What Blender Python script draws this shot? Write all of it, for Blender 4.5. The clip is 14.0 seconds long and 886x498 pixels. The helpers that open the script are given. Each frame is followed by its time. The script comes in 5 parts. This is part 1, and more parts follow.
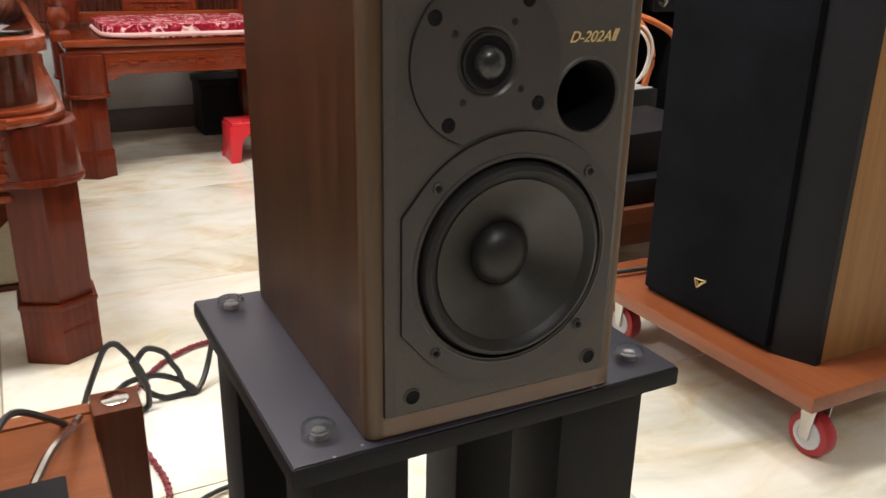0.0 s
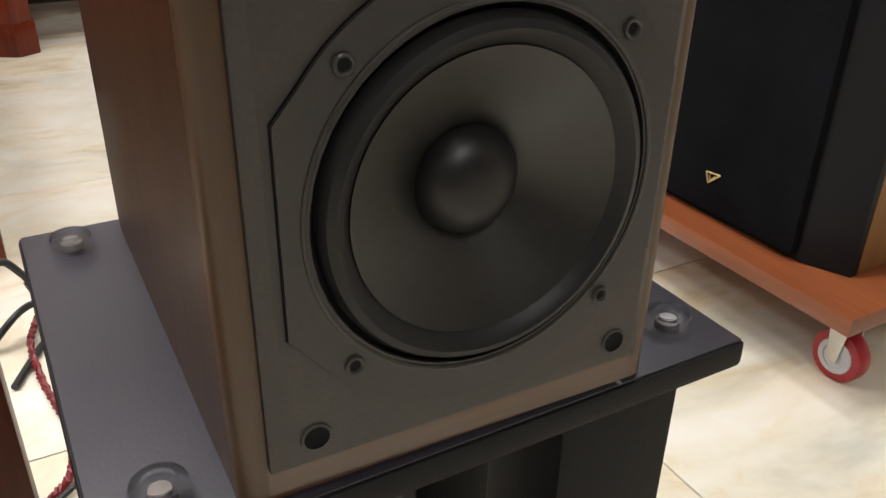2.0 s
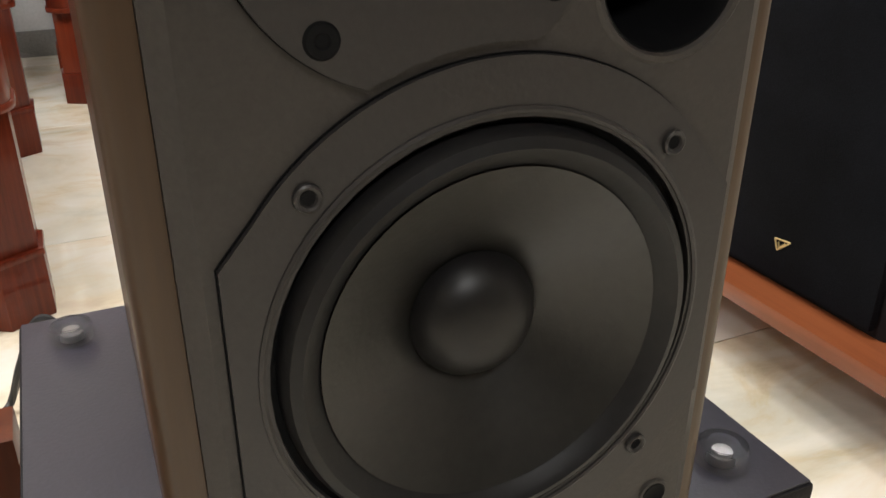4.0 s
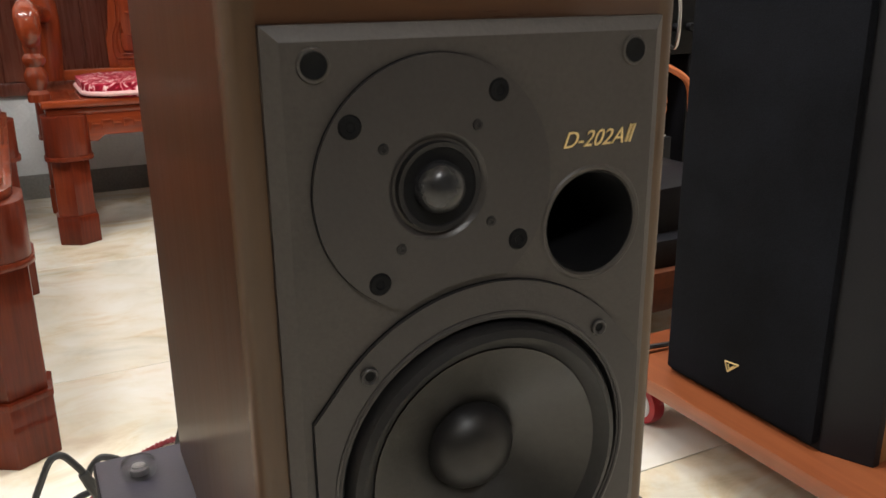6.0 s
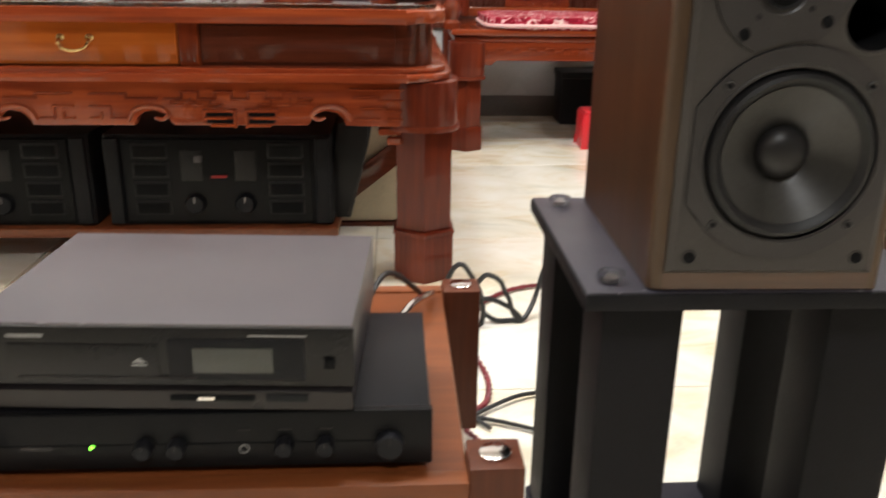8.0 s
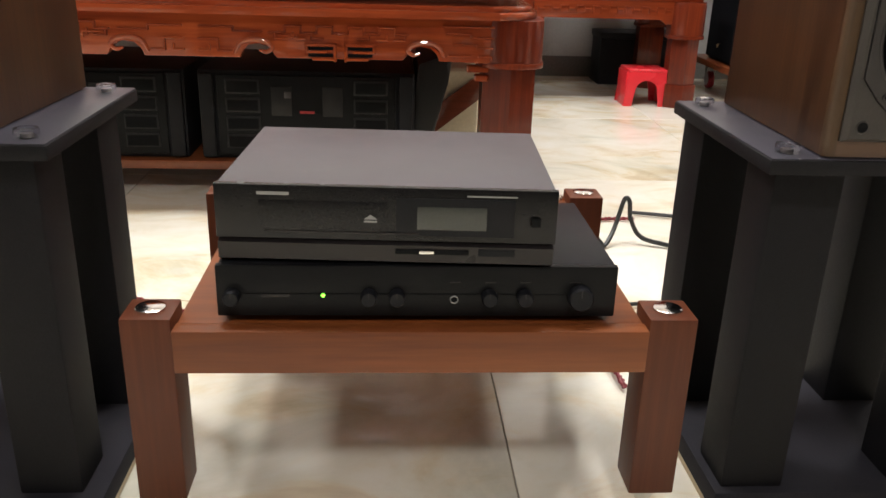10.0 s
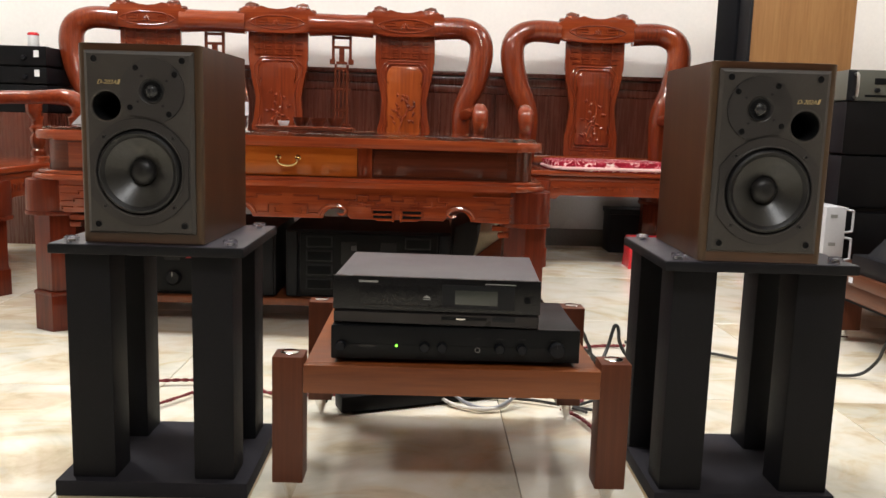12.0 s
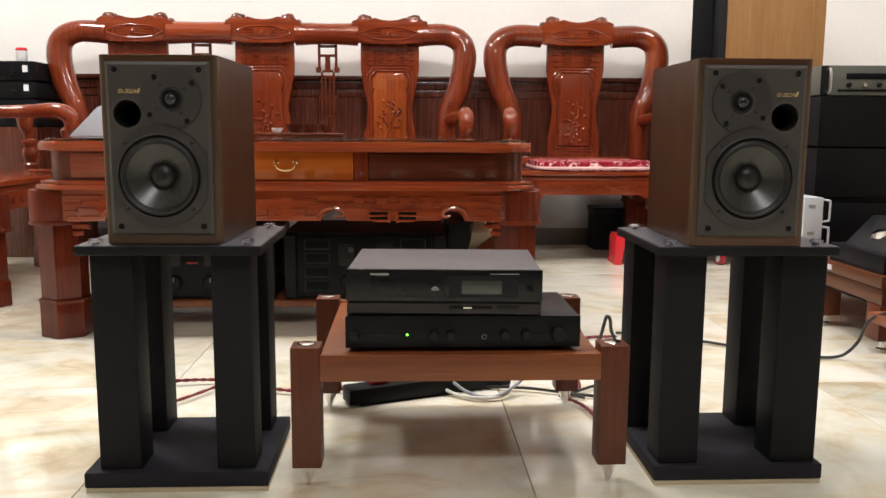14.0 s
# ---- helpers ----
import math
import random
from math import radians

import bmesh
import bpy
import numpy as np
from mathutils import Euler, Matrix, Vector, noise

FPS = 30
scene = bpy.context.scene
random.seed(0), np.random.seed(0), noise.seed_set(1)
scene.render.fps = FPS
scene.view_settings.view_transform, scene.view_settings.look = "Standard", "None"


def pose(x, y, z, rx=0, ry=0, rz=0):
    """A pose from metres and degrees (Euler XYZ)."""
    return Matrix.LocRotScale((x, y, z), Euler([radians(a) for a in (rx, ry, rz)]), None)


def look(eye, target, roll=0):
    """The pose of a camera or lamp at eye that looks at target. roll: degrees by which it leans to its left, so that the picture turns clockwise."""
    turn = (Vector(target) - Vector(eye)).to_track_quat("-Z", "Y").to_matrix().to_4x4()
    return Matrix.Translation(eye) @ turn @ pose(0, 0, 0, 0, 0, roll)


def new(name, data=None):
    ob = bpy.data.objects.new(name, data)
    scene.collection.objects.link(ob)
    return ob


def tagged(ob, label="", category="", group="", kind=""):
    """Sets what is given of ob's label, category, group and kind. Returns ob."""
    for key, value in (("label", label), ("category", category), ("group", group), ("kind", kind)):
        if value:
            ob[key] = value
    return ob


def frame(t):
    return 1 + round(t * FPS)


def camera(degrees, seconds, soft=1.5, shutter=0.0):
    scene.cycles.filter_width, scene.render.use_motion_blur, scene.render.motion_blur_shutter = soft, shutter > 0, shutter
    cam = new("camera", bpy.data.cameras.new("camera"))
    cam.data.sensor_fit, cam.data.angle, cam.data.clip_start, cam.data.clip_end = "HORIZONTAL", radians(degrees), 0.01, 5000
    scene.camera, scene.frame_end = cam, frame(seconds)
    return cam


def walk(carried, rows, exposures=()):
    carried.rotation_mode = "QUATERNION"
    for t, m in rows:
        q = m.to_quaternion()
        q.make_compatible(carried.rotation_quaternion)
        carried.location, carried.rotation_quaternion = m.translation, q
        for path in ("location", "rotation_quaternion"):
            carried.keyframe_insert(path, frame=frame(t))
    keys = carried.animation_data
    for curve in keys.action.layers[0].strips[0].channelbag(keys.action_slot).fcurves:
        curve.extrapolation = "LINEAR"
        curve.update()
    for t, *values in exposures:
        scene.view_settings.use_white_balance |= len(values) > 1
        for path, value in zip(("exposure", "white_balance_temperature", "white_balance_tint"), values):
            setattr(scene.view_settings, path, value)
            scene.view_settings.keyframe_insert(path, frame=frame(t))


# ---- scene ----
cam = camera(56.0, 14.0, shutter=0.3)
PATH = [
    (0, (-0.022, 0.008, 0.797), (0.856, 1.67, 0.114), 1.1),
    (0.5, (0.021, 0.075, 0.777), (0.945, 1.691, 0.045), 1.1),
    (1, (0.075, 0.154, 0.756), (0.976, 1.733, -0.078), 0.7),
    (1.5, (0.101, 0.197, 0.741), (0.992, 1.739, -0.168), 0.9),
    (2, (0.113, 0.22, 0.726), (0.989, 1.748, -0.221), 1.2),
    (2.2, (0.119, 0.23, 0.725), (0.985, 1.763, -0.224), 1.1),
    (4.5, (0.164, 0.265, 0.743), (0.918, 1.935, -0.059), -0.2),
    (5, (0.151, 0.232, 0.771), (0.931, 1.926, 0.048), -0.5),
    (5.5, (0.129, 0.201, 0.787), (0.963, 1.893, 0.124), -0.6),
    (6, (0.098, 0.164, 0.807), (0.961, 1.867, 0.211), -0.6),
    (6.5, (0.066, 0.061, 0.823), (0.872, 1.813, 0.292), -0.2),
    (7, (0.046, -0.068, 0.803), (0.726, 1.743, 0.293), 0.7),
    (7.2, (0.041, -0.122, 0.798), (0.643, 1.715, 0.285), 0.8),
    (7.5, (0.027, -0.175, 0.8), (0.454, 1.698, 0.244), 0.8),
    (8, (-0.056, -0.2, 0.748), (0.058, 1.683, 0.082), 0.8),
    (8.5, (-0.1, -0.177, 0.694), (-0.112, 1.665, -0.086), 1.4),
    (8.7, (-0.110, -0.181, 0.671), (-0.140, 1.655, -0.127), 1.8),
    (10.8, (-0.338, -0.515, 0.68), (-0.133, 1.409, 0.175), 1.4),
    (11, (-0.33, -0.572, 0.676), (-0.154, 1.374, 0.25), 1.3),
    (11.5, (-0.293, -0.778, 0.671), (-0.228, 1.198, 0.366), 0.6),
    (12, (-0.3, -0.93, 0.692), (-0.259, 1.047, 0.392), 1.7),
    (12.5, (-0.346, -0.98, 0.675), (-0.247, 0.993, 0.366), 1.4),
    (13, (-0.351, -1.021, 0.678), (-0.265, 0.958, 0.396), 0.7),
    (13.5, (-0.347, -1.015, 0.674), (-0.262, 0.96, 0.375), 0.4),
    (14, (-0.349, -1.016, 0.679), (-0.262, 0.961, 0.395), 0.3),
]
walk(cam, [(t, look(eye, target, roll)) for t, eye, target, roll in PATH], ((0.0, 0.0), (0.5, -0.05), (1.5, -0.16), (2.2, -0.14), (4.4, -0.04), (5.0, 0.06), (5.5, 0.04), (6.5, -0.06), (7.0, -0.02), (7.5, 0.11), (8.6, 0.14), (11.0, 0.15), (11.5, 0.0), (12.5, 0.0), (14.0, 0.01)))

# ---- world and large lights ----
world = bpy.data.worlds.new("world")
scene.world = world
world.use_nodes = True
world.node_tree.nodes["Background"].inputs[0].default_value = (0.9, 0.95, 1.0, 1)
world.node_tree.nodes["Background"].inputs[1].default_value = 0.004


def area_lamp(name, place, size_x, size_y, power, colour=(0.985, 0.985, 0.985), target=None):
    data = bpy.data.lights.new(name, "AREA")
    data.shape, data.size, data.size_y, data.energy, data.color = "RECTANGLE", size_x, size_y, power, colour
    ob = new(name, data)
    ob.matrix_world = look(place, target or (place[0], place[1] + 0.001, 0))
    return ob


for x in (-1.35, -0.5, 0.35):
    area_lamp("ceiling_lamp", (x, 1.3, 3.3), 0.36, 0.36, 37)
area_lamp("ceiling_lamp", (-2.7, 2.3, 3.3), 0.5, 0.9, 66)
area_lamp("ceiling_lamp", (2.0, 1.9, 3.3), 0.5, 1.6, 56)
area_lamp("ceiling_lamp", (-0.1, -1.9, 3.3), 0.6, 0.5, 58)

# ---- materials ----


def shader(name, rough=0.5, metal=0.0, coat=0.0, spec=0.5):
    m = bpy.data.materials.new(name)
    m.use_nodes = True
    b = m.node_tree.nodes["Principled BSDF"]
    b.inputs["Roughness"].default_value = rough
    b.inputs["Metallic"].default_value = metal
    b.inputs["Coat Weight"].default_value = coat
    b.inputs["Coat Roughness"].default_value = 0.04
    b.inputs["Specular IOR Level"].default_value = spec
    return m, m.node_tree, b


def link(tree, a, out, b, inp):
    tree.links.new(a.outputs[out], b.inputs[inp])


def coords(tree, scale=(1, 1, 1), turn=(0, 0, 0), shuffle=True):
    tc = tree.nodes.new("ShaderNodeTexCoord")
    mp = tree.nodes.new("ShaderNodeMapping")
    mp.inputs["Scale"].default_value = scale
    mp.inputs["Rotation"].default_value = [radians(a) for a in turn]
    if shuffle:
        info = tree.nodes.new("ShaderNodeObjectInfo")
        mul = tree.nodes.new("ShaderNodeVectorMath")
        mul.operation = "SCALE"
        mul.inputs[0].default_value = (17.0, 31.0, 23.0)
        link(tree, info, "Random", mul, "Scale")
        add = tree.nodes.new("ShaderNodeVectorMath")
        add.operation = "ADD"
        link(tree, tc, "Object", add, 0)
        link(tree, mul, 0, add, 1)
        link(tree, add, 0, mp, "Vector")
    else:
        link(tree, tc, "Object", mp, "Vector")
    return mp


def noise_tex(tree, mp, scale, detail=4.0, rough=0.55, distort=0.0):
    n = tree.nodes.new("ShaderNodeTexNoise")
    n.inputs["Scale"].default_value = scale
    n.inputs["Detail"].default_value = detail
    n.inputs["Roughness"].default_value = rough
    n.inputs["Distortion"].default_value = distort
    link(tree, mp, "Vector", n, "Vector")
    return n


def ramp(tree, source, stops, out="Fac"):
    r = tree.nodes.new("ShaderNodeValToRGB")
    while len(r.color_ramp.elements) < len(stops):
        r.color_ramp.elements.new(0.5)
    for e, (p, c) in zip(r.color_ramp.elements, stops):
        e.position, e.color = p, (*c, 1)
    link(tree, source, out, r, "Fac")
    return r


def bump(tree, source, out, b, strength, distance=0.001):
    n = tree.nodes.new("ShaderNodeBump")
    n.inputs["Strength"].default_value = strength
    n.inputs["Distance"].default_value = distance
    link(tree, source, out, n, "Height")
    link(tree, n, "Normal", b, "Normal")


def gloss_range(tree, source, b, low, high):
    r = tree.nodes.new("ShaderNodeMapRange")
    r.inputs["To Min"].default_value, r.inputs["To Max"].default_value = low, high
    link(tree, source, "Fac", r, "Value")
    link(tree, r, 0, b, "Roughness")


def wood(name, dark, mid, light, along="z", rough=(0.25, 0.4), coat=0.0, grain=1.0, relief=0.15, uneven=0.0, spec=0.5):
    m, tree, b = shader(name, coat=coat, spec=spec)
    fine = {"x": (1.2, 30, 30), "y": (30, 1.2, 30), "z": (30, 30, 1.2)}[along]
    broad = {"x": (0.6, 7, 7), "y": (7, 0.6, 7), "z": (7, 7, 0.6)}[along]
    n1 = noise_tex(tree, coords(tree, [v * grain for v in broad]), 1.0, 5, 0.6, 1.2)
    n2 = noise_tex(tree, coords(tree, [v * grain for v in fine]), 4.0, 4, 0.65)
    mix = tree.nodes.new("ShaderNodeMath")
    mix.operation = "MULTIPLY_ADD"
    mix.inputs[1].default_value = 0.42
    link(tree, n2, "Fac", mix, 0)
    sc = tree.nodes.new("ShaderNodeMath")
    sc.operation = "MULTIPLY"
    sc.inputs[1].default_value = 0.58
    link(tree, n1, "Fac", sc, 0)
    link(tree, sc, 0, mix, 2)
    r = ramp(tree, mix, [(0.30, dark), (0.5, mid), (0.70, light)], "Value")
    link(tree, r, "Color", b, "Base Color")
    gloss_range(tree, n2, b, *rough)
    bump(tree, n2, "Fac", b, relief, 0.0006)
    if uneven:
        n3 = noise_tex(tree, coords(tree), 55.0, 3, 0.6, 0.4)
        nb = tree.nodes.new("ShaderNodeBump")
        nb.inputs["Strength"].default_value = uneven
        nb.inputs["Distance"].default_value = 0.004
        link(tree, n3, "Fac", nb, "Height")
        link(tree, nb, "Normal", b, "Coat Normal")
        link(tree, nb, "Normal", [n for n in tree.nodes if n.type == "BUMP"][0], "Normal")
    return m


def plain(name, colour, rough=0.5, metal=0.0, vary=0.12, scale=40.0, relief=0.05, coat=0.0, spread=0.12, spec=0.5):
    """A paint, plastic or metal with blotches at two sizes and a fine relief."""
    m, tree, b = shader(name, rough, metal, coat, spec)
    n1 = noise_tex(tree, coords(tree), scale * 0.12, 3)
    n2 = noise_tex(tree, coords(tree), scale * 8, 3)
    mix = tree.nodes.new("ShaderNodeMath")
    mix.operation = "ADD"
    link(tree, n1, "Fac", mix, 0)
    link(tree, n2, "Fac", mix, 1)
    lo = tuple(max(0.0, c * (1 - vary)) for c in colour)
    hi = tuple(min(1.0, c * (1 + vary)) for c in colour)
    half = tree.nodes.new("ShaderNodeMath")
    half.operation = "MULTIPLY"
    half.inputs[1].default_value = 0.5
    link(tree, mix, 0, half, 0)
    r = ramp(tree, half, [(0.35, lo), (0.65, hi)], "Value")
    link(tree, r, "Color", b, "Base Color")
    gloss_range(tree, n1, b, max(0.02, rough - spread), min(1.0, rough + spread))
    if relief:
        bump(tree, n2, "Fac", b, relief, 0.0005)
    return m


def marble():
    m, tree, b = shader("cream_marble_tile", 0.12)
    mp = coords(tree, (0.9, 1.35, 1.0), (0, 0, 28))
    n1 = noise_tex(tree, mp, 2.0, 7, 0.60, 1.3)
    n2 = noise_tex(tree, mp, 4.2, 7, 0.62, 0.9)
    n3 = noise_tex(tree, coords(tree), 60, 3)
    base = ramp(tree, n1, [(0.33, (0.40, 0.40, 0.32)), (0.44, (0.62, 0.59, 0.48)), (0.52, (0.73, 0.69, 0.58)), (0.66, (0.80, 0.77, 0.70))])
    vein = ramp(tree, n2, [(0.34, (0.48, 0.29, 0.11)), (0.42, (0.68, 0.52, 0.30)), (0.49, (0.74, 0.67, 0.54)), (0.62, (0.79, 0.76, 0.69))])
    mix = tree.nodes.new("ShaderNodeMix")
    mix.data_type = "RGBA"
    mix.inputs["Factor"].default_value = 0.42
    link(tree, base, "Color", mix, 6)
    link(tree, vein, "Color", mix, 7)
    link(tree, mix, 2, b, "Base Color")
    gloss_range(tree, n1, b, 0.03, 0.09)
    bump(tree, n3, "Fac", b, 0.02, 0.0003)
    return m


def clear(name, colour=(0.9, 0.97, 0.95), rough=0.02, ior=1.45):
    m, tree, b = shader(name, rough)
    b.inputs["Base Color"].default_value = (*colour, 1)
    b.inputs["Transmission Weight"].default_value = 1.0
    b.inputs["IOR"].default_value = ior
    return m


def glow(name, colour, strength):
    m, tree, b = shader(name, 0.4)
    b.inputs["Base Color"].default_value = (*colour, 1)
    b.inputs["Emission Color"].default_value = (*colour, 1)
    b.inputs["Emission Strength"].default_value = strength
    return m


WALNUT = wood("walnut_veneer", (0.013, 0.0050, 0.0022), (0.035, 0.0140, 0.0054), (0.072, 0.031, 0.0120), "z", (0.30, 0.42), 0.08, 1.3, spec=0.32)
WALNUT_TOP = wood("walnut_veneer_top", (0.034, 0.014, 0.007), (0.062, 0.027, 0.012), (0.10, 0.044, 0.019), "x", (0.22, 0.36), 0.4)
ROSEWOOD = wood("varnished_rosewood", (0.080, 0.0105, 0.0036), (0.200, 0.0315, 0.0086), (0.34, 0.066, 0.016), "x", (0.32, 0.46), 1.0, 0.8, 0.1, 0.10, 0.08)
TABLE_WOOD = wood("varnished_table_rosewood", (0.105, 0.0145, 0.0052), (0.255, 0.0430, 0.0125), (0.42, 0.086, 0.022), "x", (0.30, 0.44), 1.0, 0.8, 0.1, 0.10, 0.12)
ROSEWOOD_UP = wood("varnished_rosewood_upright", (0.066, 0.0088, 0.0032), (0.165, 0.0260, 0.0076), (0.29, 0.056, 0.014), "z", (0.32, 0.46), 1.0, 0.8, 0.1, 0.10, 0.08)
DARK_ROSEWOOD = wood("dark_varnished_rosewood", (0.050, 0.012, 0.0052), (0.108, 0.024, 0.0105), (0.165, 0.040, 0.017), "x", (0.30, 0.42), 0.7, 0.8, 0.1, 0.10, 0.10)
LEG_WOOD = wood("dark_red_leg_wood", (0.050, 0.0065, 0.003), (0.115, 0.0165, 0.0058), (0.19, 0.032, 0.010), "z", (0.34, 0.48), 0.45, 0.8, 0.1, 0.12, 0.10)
CARVED = wood("carved_rosewood_relief", (0.075, 0.0090, 0.0030), (0.185, 0.0270, 0.0066), (0.32, 0.056, 0.012), "z", (0.26, 0.40), 0.7, 0.8, 0.1, 0.0, 0.15)
DRAWER_WOOD = wood("orange_varnished_drawer_wood", (0.29, 0.062, 0.008), (0.45, 0.105, 0.013), (0.56, 0.152, 0.022), "x", (0.26, 0.38), 0.7, 0.6, 0.1, 0.0, 0.15)
SPLAT_PANEL = wood("orange_rosewood_panel", (0.13, 0.022, 0.005), (0.26, 0.052, 0.010), (0.40, 0.095, 0.018), "z", (0.28, 0.40), 1.0, 0.6, 0.1, 0.10, 0.12)
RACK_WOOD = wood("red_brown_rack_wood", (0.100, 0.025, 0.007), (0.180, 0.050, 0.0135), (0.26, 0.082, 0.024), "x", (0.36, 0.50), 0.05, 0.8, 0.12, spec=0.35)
# upright copy of the rack wood, coloured darker for the weaker light on legs
RACK_WOOD_SHADED = wood("red_brown_rack_wood_shaded_upright", (0.052, 0.012, 0.0042), (0.088, 0.0215, 0.0075), (0.13, 0.036, 0.013), "z", (0.36, 0.50), 0.04, 0.8, 0.12, spec=0.3)
LOW_RACK_WOOD = wood("dark_brown_rack_wood", (0.06, 0.018, 0.008), (0.105, 0.032, 0.013), (0.155, 0.052, 0.021), "y", (0.3, 0.45), 0.1, 0.8, 0.12)
TROLLEY_WOOD = wood("orange_brown_trolley_wood", (0.12, 0.031, 0.011), (0.20, 0.055, 0.019), (0.27, 0.083, 0.03), "y", (0.28, 0.42), 0.2, 0.6, 0.12)
OAK = wood("honey_oak_veneer", (0.17, 0.078, 0.026), (0.25, 0.120, 0.041), (0.325, 0.168, 0.062), "z", (0.40, 0.52), 0.0, 0.8, 0.2, spec=0.3)
WAINSCOT = wood("dark_wainscot_wood", (0.065, 0.017, 0.010), (0.105, 0.028, 0.016), (0.15, 0.042, 0.023), "z", (0.2, 0.35), 0.35, 0.7, 0.1)
BAFFLE = plain("grey_brown_baffle_paint", (0.0410, 0.0357, 0.0320), 0.46, 0, 0.14, 60, 0.4, spec=0.4)
PLATE_PAINT = plain("satin_grey_brown_metal", (0.0355, 0.0318, 0.0305), 0.38, 0.1, 0.12, 50, 0.2, spec=0.4)
RUBBER = plain("black_rubber", (0.010, 0.0095, 0.010), 0.46, 0, 0.2, 40, 0.15, spec=0.3)
CONE = plain("dark_grey_polymer_cone", (0.017, 0.0157, 0.0138), 0.35, 0, 0.25, 30, 0.25, 0.0, 0.10, 0.5)
CAP = plain("black_dust_cap", (0.010, 0.009, 0.009), 0.40, 0, 0.2, 30, 0.15, spec=0.35)
DOME = plain("glossy_dark_dome", (0.018, 0.018, 0.020), 0.28, 0.1, 0.2, 30, 0.1)
HOLE = plain("black_recess", (0.0045, 0.0045, 0.005), 0.7, 0, 0.2, 40, 0.1, spec=0.12)
GOLD = plain("pale_gold_print", (0.75, 0.58, 0.28), 0.35, 0.7, 0.08, 80, 0.05)
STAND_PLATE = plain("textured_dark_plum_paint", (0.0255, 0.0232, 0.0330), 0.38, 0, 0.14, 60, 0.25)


def scuffs(m, colour, scale, cut):
    """Small pale chips in a paint."""
    tree = m.node_tree
    b = tree.nodes["Principled BSDF"]
    old = b.inputs["Base Color"].links[0].from_node
    spots = ramp(tree, noise_tex(tree, coords(tree), scale, 2, 0.6), [(cut, (0, 0, 0)), (cut + 0.015, (1, 1, 1))])
    mix = tree.nodes.new("ShaderNodeMix")
    mix.data_type = "RGBA"
    link(tree, spots, "Color", mix, "Factor")
    link(tree, old, "Color", mix, 6)
    mix.inputs[7].default_value = (*colour, 1)
    link(tree, mix, 2, b, "Base Color")


scuffs(STAND_PLATE, (0.24, 0.22, 0.23), 55.0, 0.735)
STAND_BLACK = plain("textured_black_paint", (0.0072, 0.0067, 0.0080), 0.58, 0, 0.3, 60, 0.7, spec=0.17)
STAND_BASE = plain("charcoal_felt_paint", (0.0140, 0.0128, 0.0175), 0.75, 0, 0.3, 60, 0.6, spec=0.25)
PALE_WOOD = plain("pale_board_edge", (0.55, 0.45, 0.30), 0.6, 0, 0.12, 40, 0.15)
CHROME = plain("polished_steel", (0.72, 0.70, 0.68), 0.16, 1.0, 0.05, 40, 0.02)
STEEL = plain("zinc_steel", (0.55, 0.54, 0.52), 0.32, 1.0, 0.1, 40, 0.05)
AMP_BLACK = plain("black_amplifier_case", (0.0095, 0.0095, 0.0115), 0.40, 0.0, 0.15, 60, 0.25, spec=0.14)
AMP_FACE = plain("black_brushed_face", (0.0062, 0.0062, 0.0068), 0.38, 0.0, 0.25, 60, 0.15, spec=0.14)
CD_TOP = plain("dark_grey_painted_sheet", (0.062, 0.054, 0.060), 0.40, 0.1, 0.12, 60, 0.3)
CD_FACE = plain("black_gloss_face", (0.0078, 0.0072, 0.0078), 0.26, 0, 0.2, 60, 0.08, spec=0.28)
CD_LIP = plain("dark_brown_grey_lip", (0.016, 0.013, 0.013), 0.30, 0.05, 0.15, 60, 0.1, spec=0.35)
DISPLAY = plain("grey_green_display", (0.045, 0.048, 0.042), 0.12, 0, 0.08, 40, 0.0)
PRINT_GREY = plain("grey_print", (0.24, 0.235, 0.225), 0.5, 0, 0.05, 80, 0.0)
LED = glow("green_led", (0.20, 1.0, 0.05), 3.5)
RED_LED = glow("dim_red_led", (0.30, 0.012, 0.012), 0.05)
GRILLE = plain("black_grille_cloth", (0.0054, 0.0058, 0.0076), 0.9, 0, 0.55, 60, 1.0, spec=0.08)
BLACK_PLASTIC = plain("black_plastic", (0.0092, 0.0092, 0.0108), 0.5, 0, 0.2, 40, 0.2, spec=0.18)
RED_PLASTIC = plain("red_plastic", (0.62, 0.02, 0.03), 0.3, 0, 0.08, 30, 0.05)
CASTER_RED = plain("dark_red_polyurethane", (0.32, 0.012, 0.02), 0.3, 0, 0.12, 40, 0.05)
CABLE_BLACK = plain("black_cable_sheath", (0.02, 0.02, 0.02), 0.42, 0, 0.2, 80, 0.2)
CABLE_RED = plain("red_cable_sheath", (0.17, 0.016, 0.022), 0.45, 0, 0.3, 200, 0.4)
CABLE_ORANGE = plain("orange_cable_sheath", (0.62, 0.17, 0.05), 0.5, 0, 0.1, 80, 0.1)
CABLE_WHITE = plain("white_cable_sheath", (0.72, 0.68, 0.62), 0.45, 0, 0.08, 80, 0.1)
BRASS = plain("polished_brass", (0.70, 0.50, 0.22), 0.22, 1.0, 0.08, 40, 0.03)
SILVER_FACE = plain("silver_grey_face", (0.13, 0.135, 0.115), 0.4, 0.3, 0.1, 40, 0.1)
WHITE_PAINT = plain("white_appliance_paint", (0.74, 0.74, 0.74), 0.4, 0, 0.05, 30, 0.05)
WALL_PAINT = plain("warm_white_wall_paint", (0.86, 0.824, 0.782), 0.6, 0, 0.03, 8, 0.15)
# the hubs' own grey; on the white unit it stands for white in shade
PALE_STEEL = plain("pale_grey_and_shaded_white_steel", (0.50, 0.50, 0.52), 0.4, 0, 0.06, 30, 0.05)
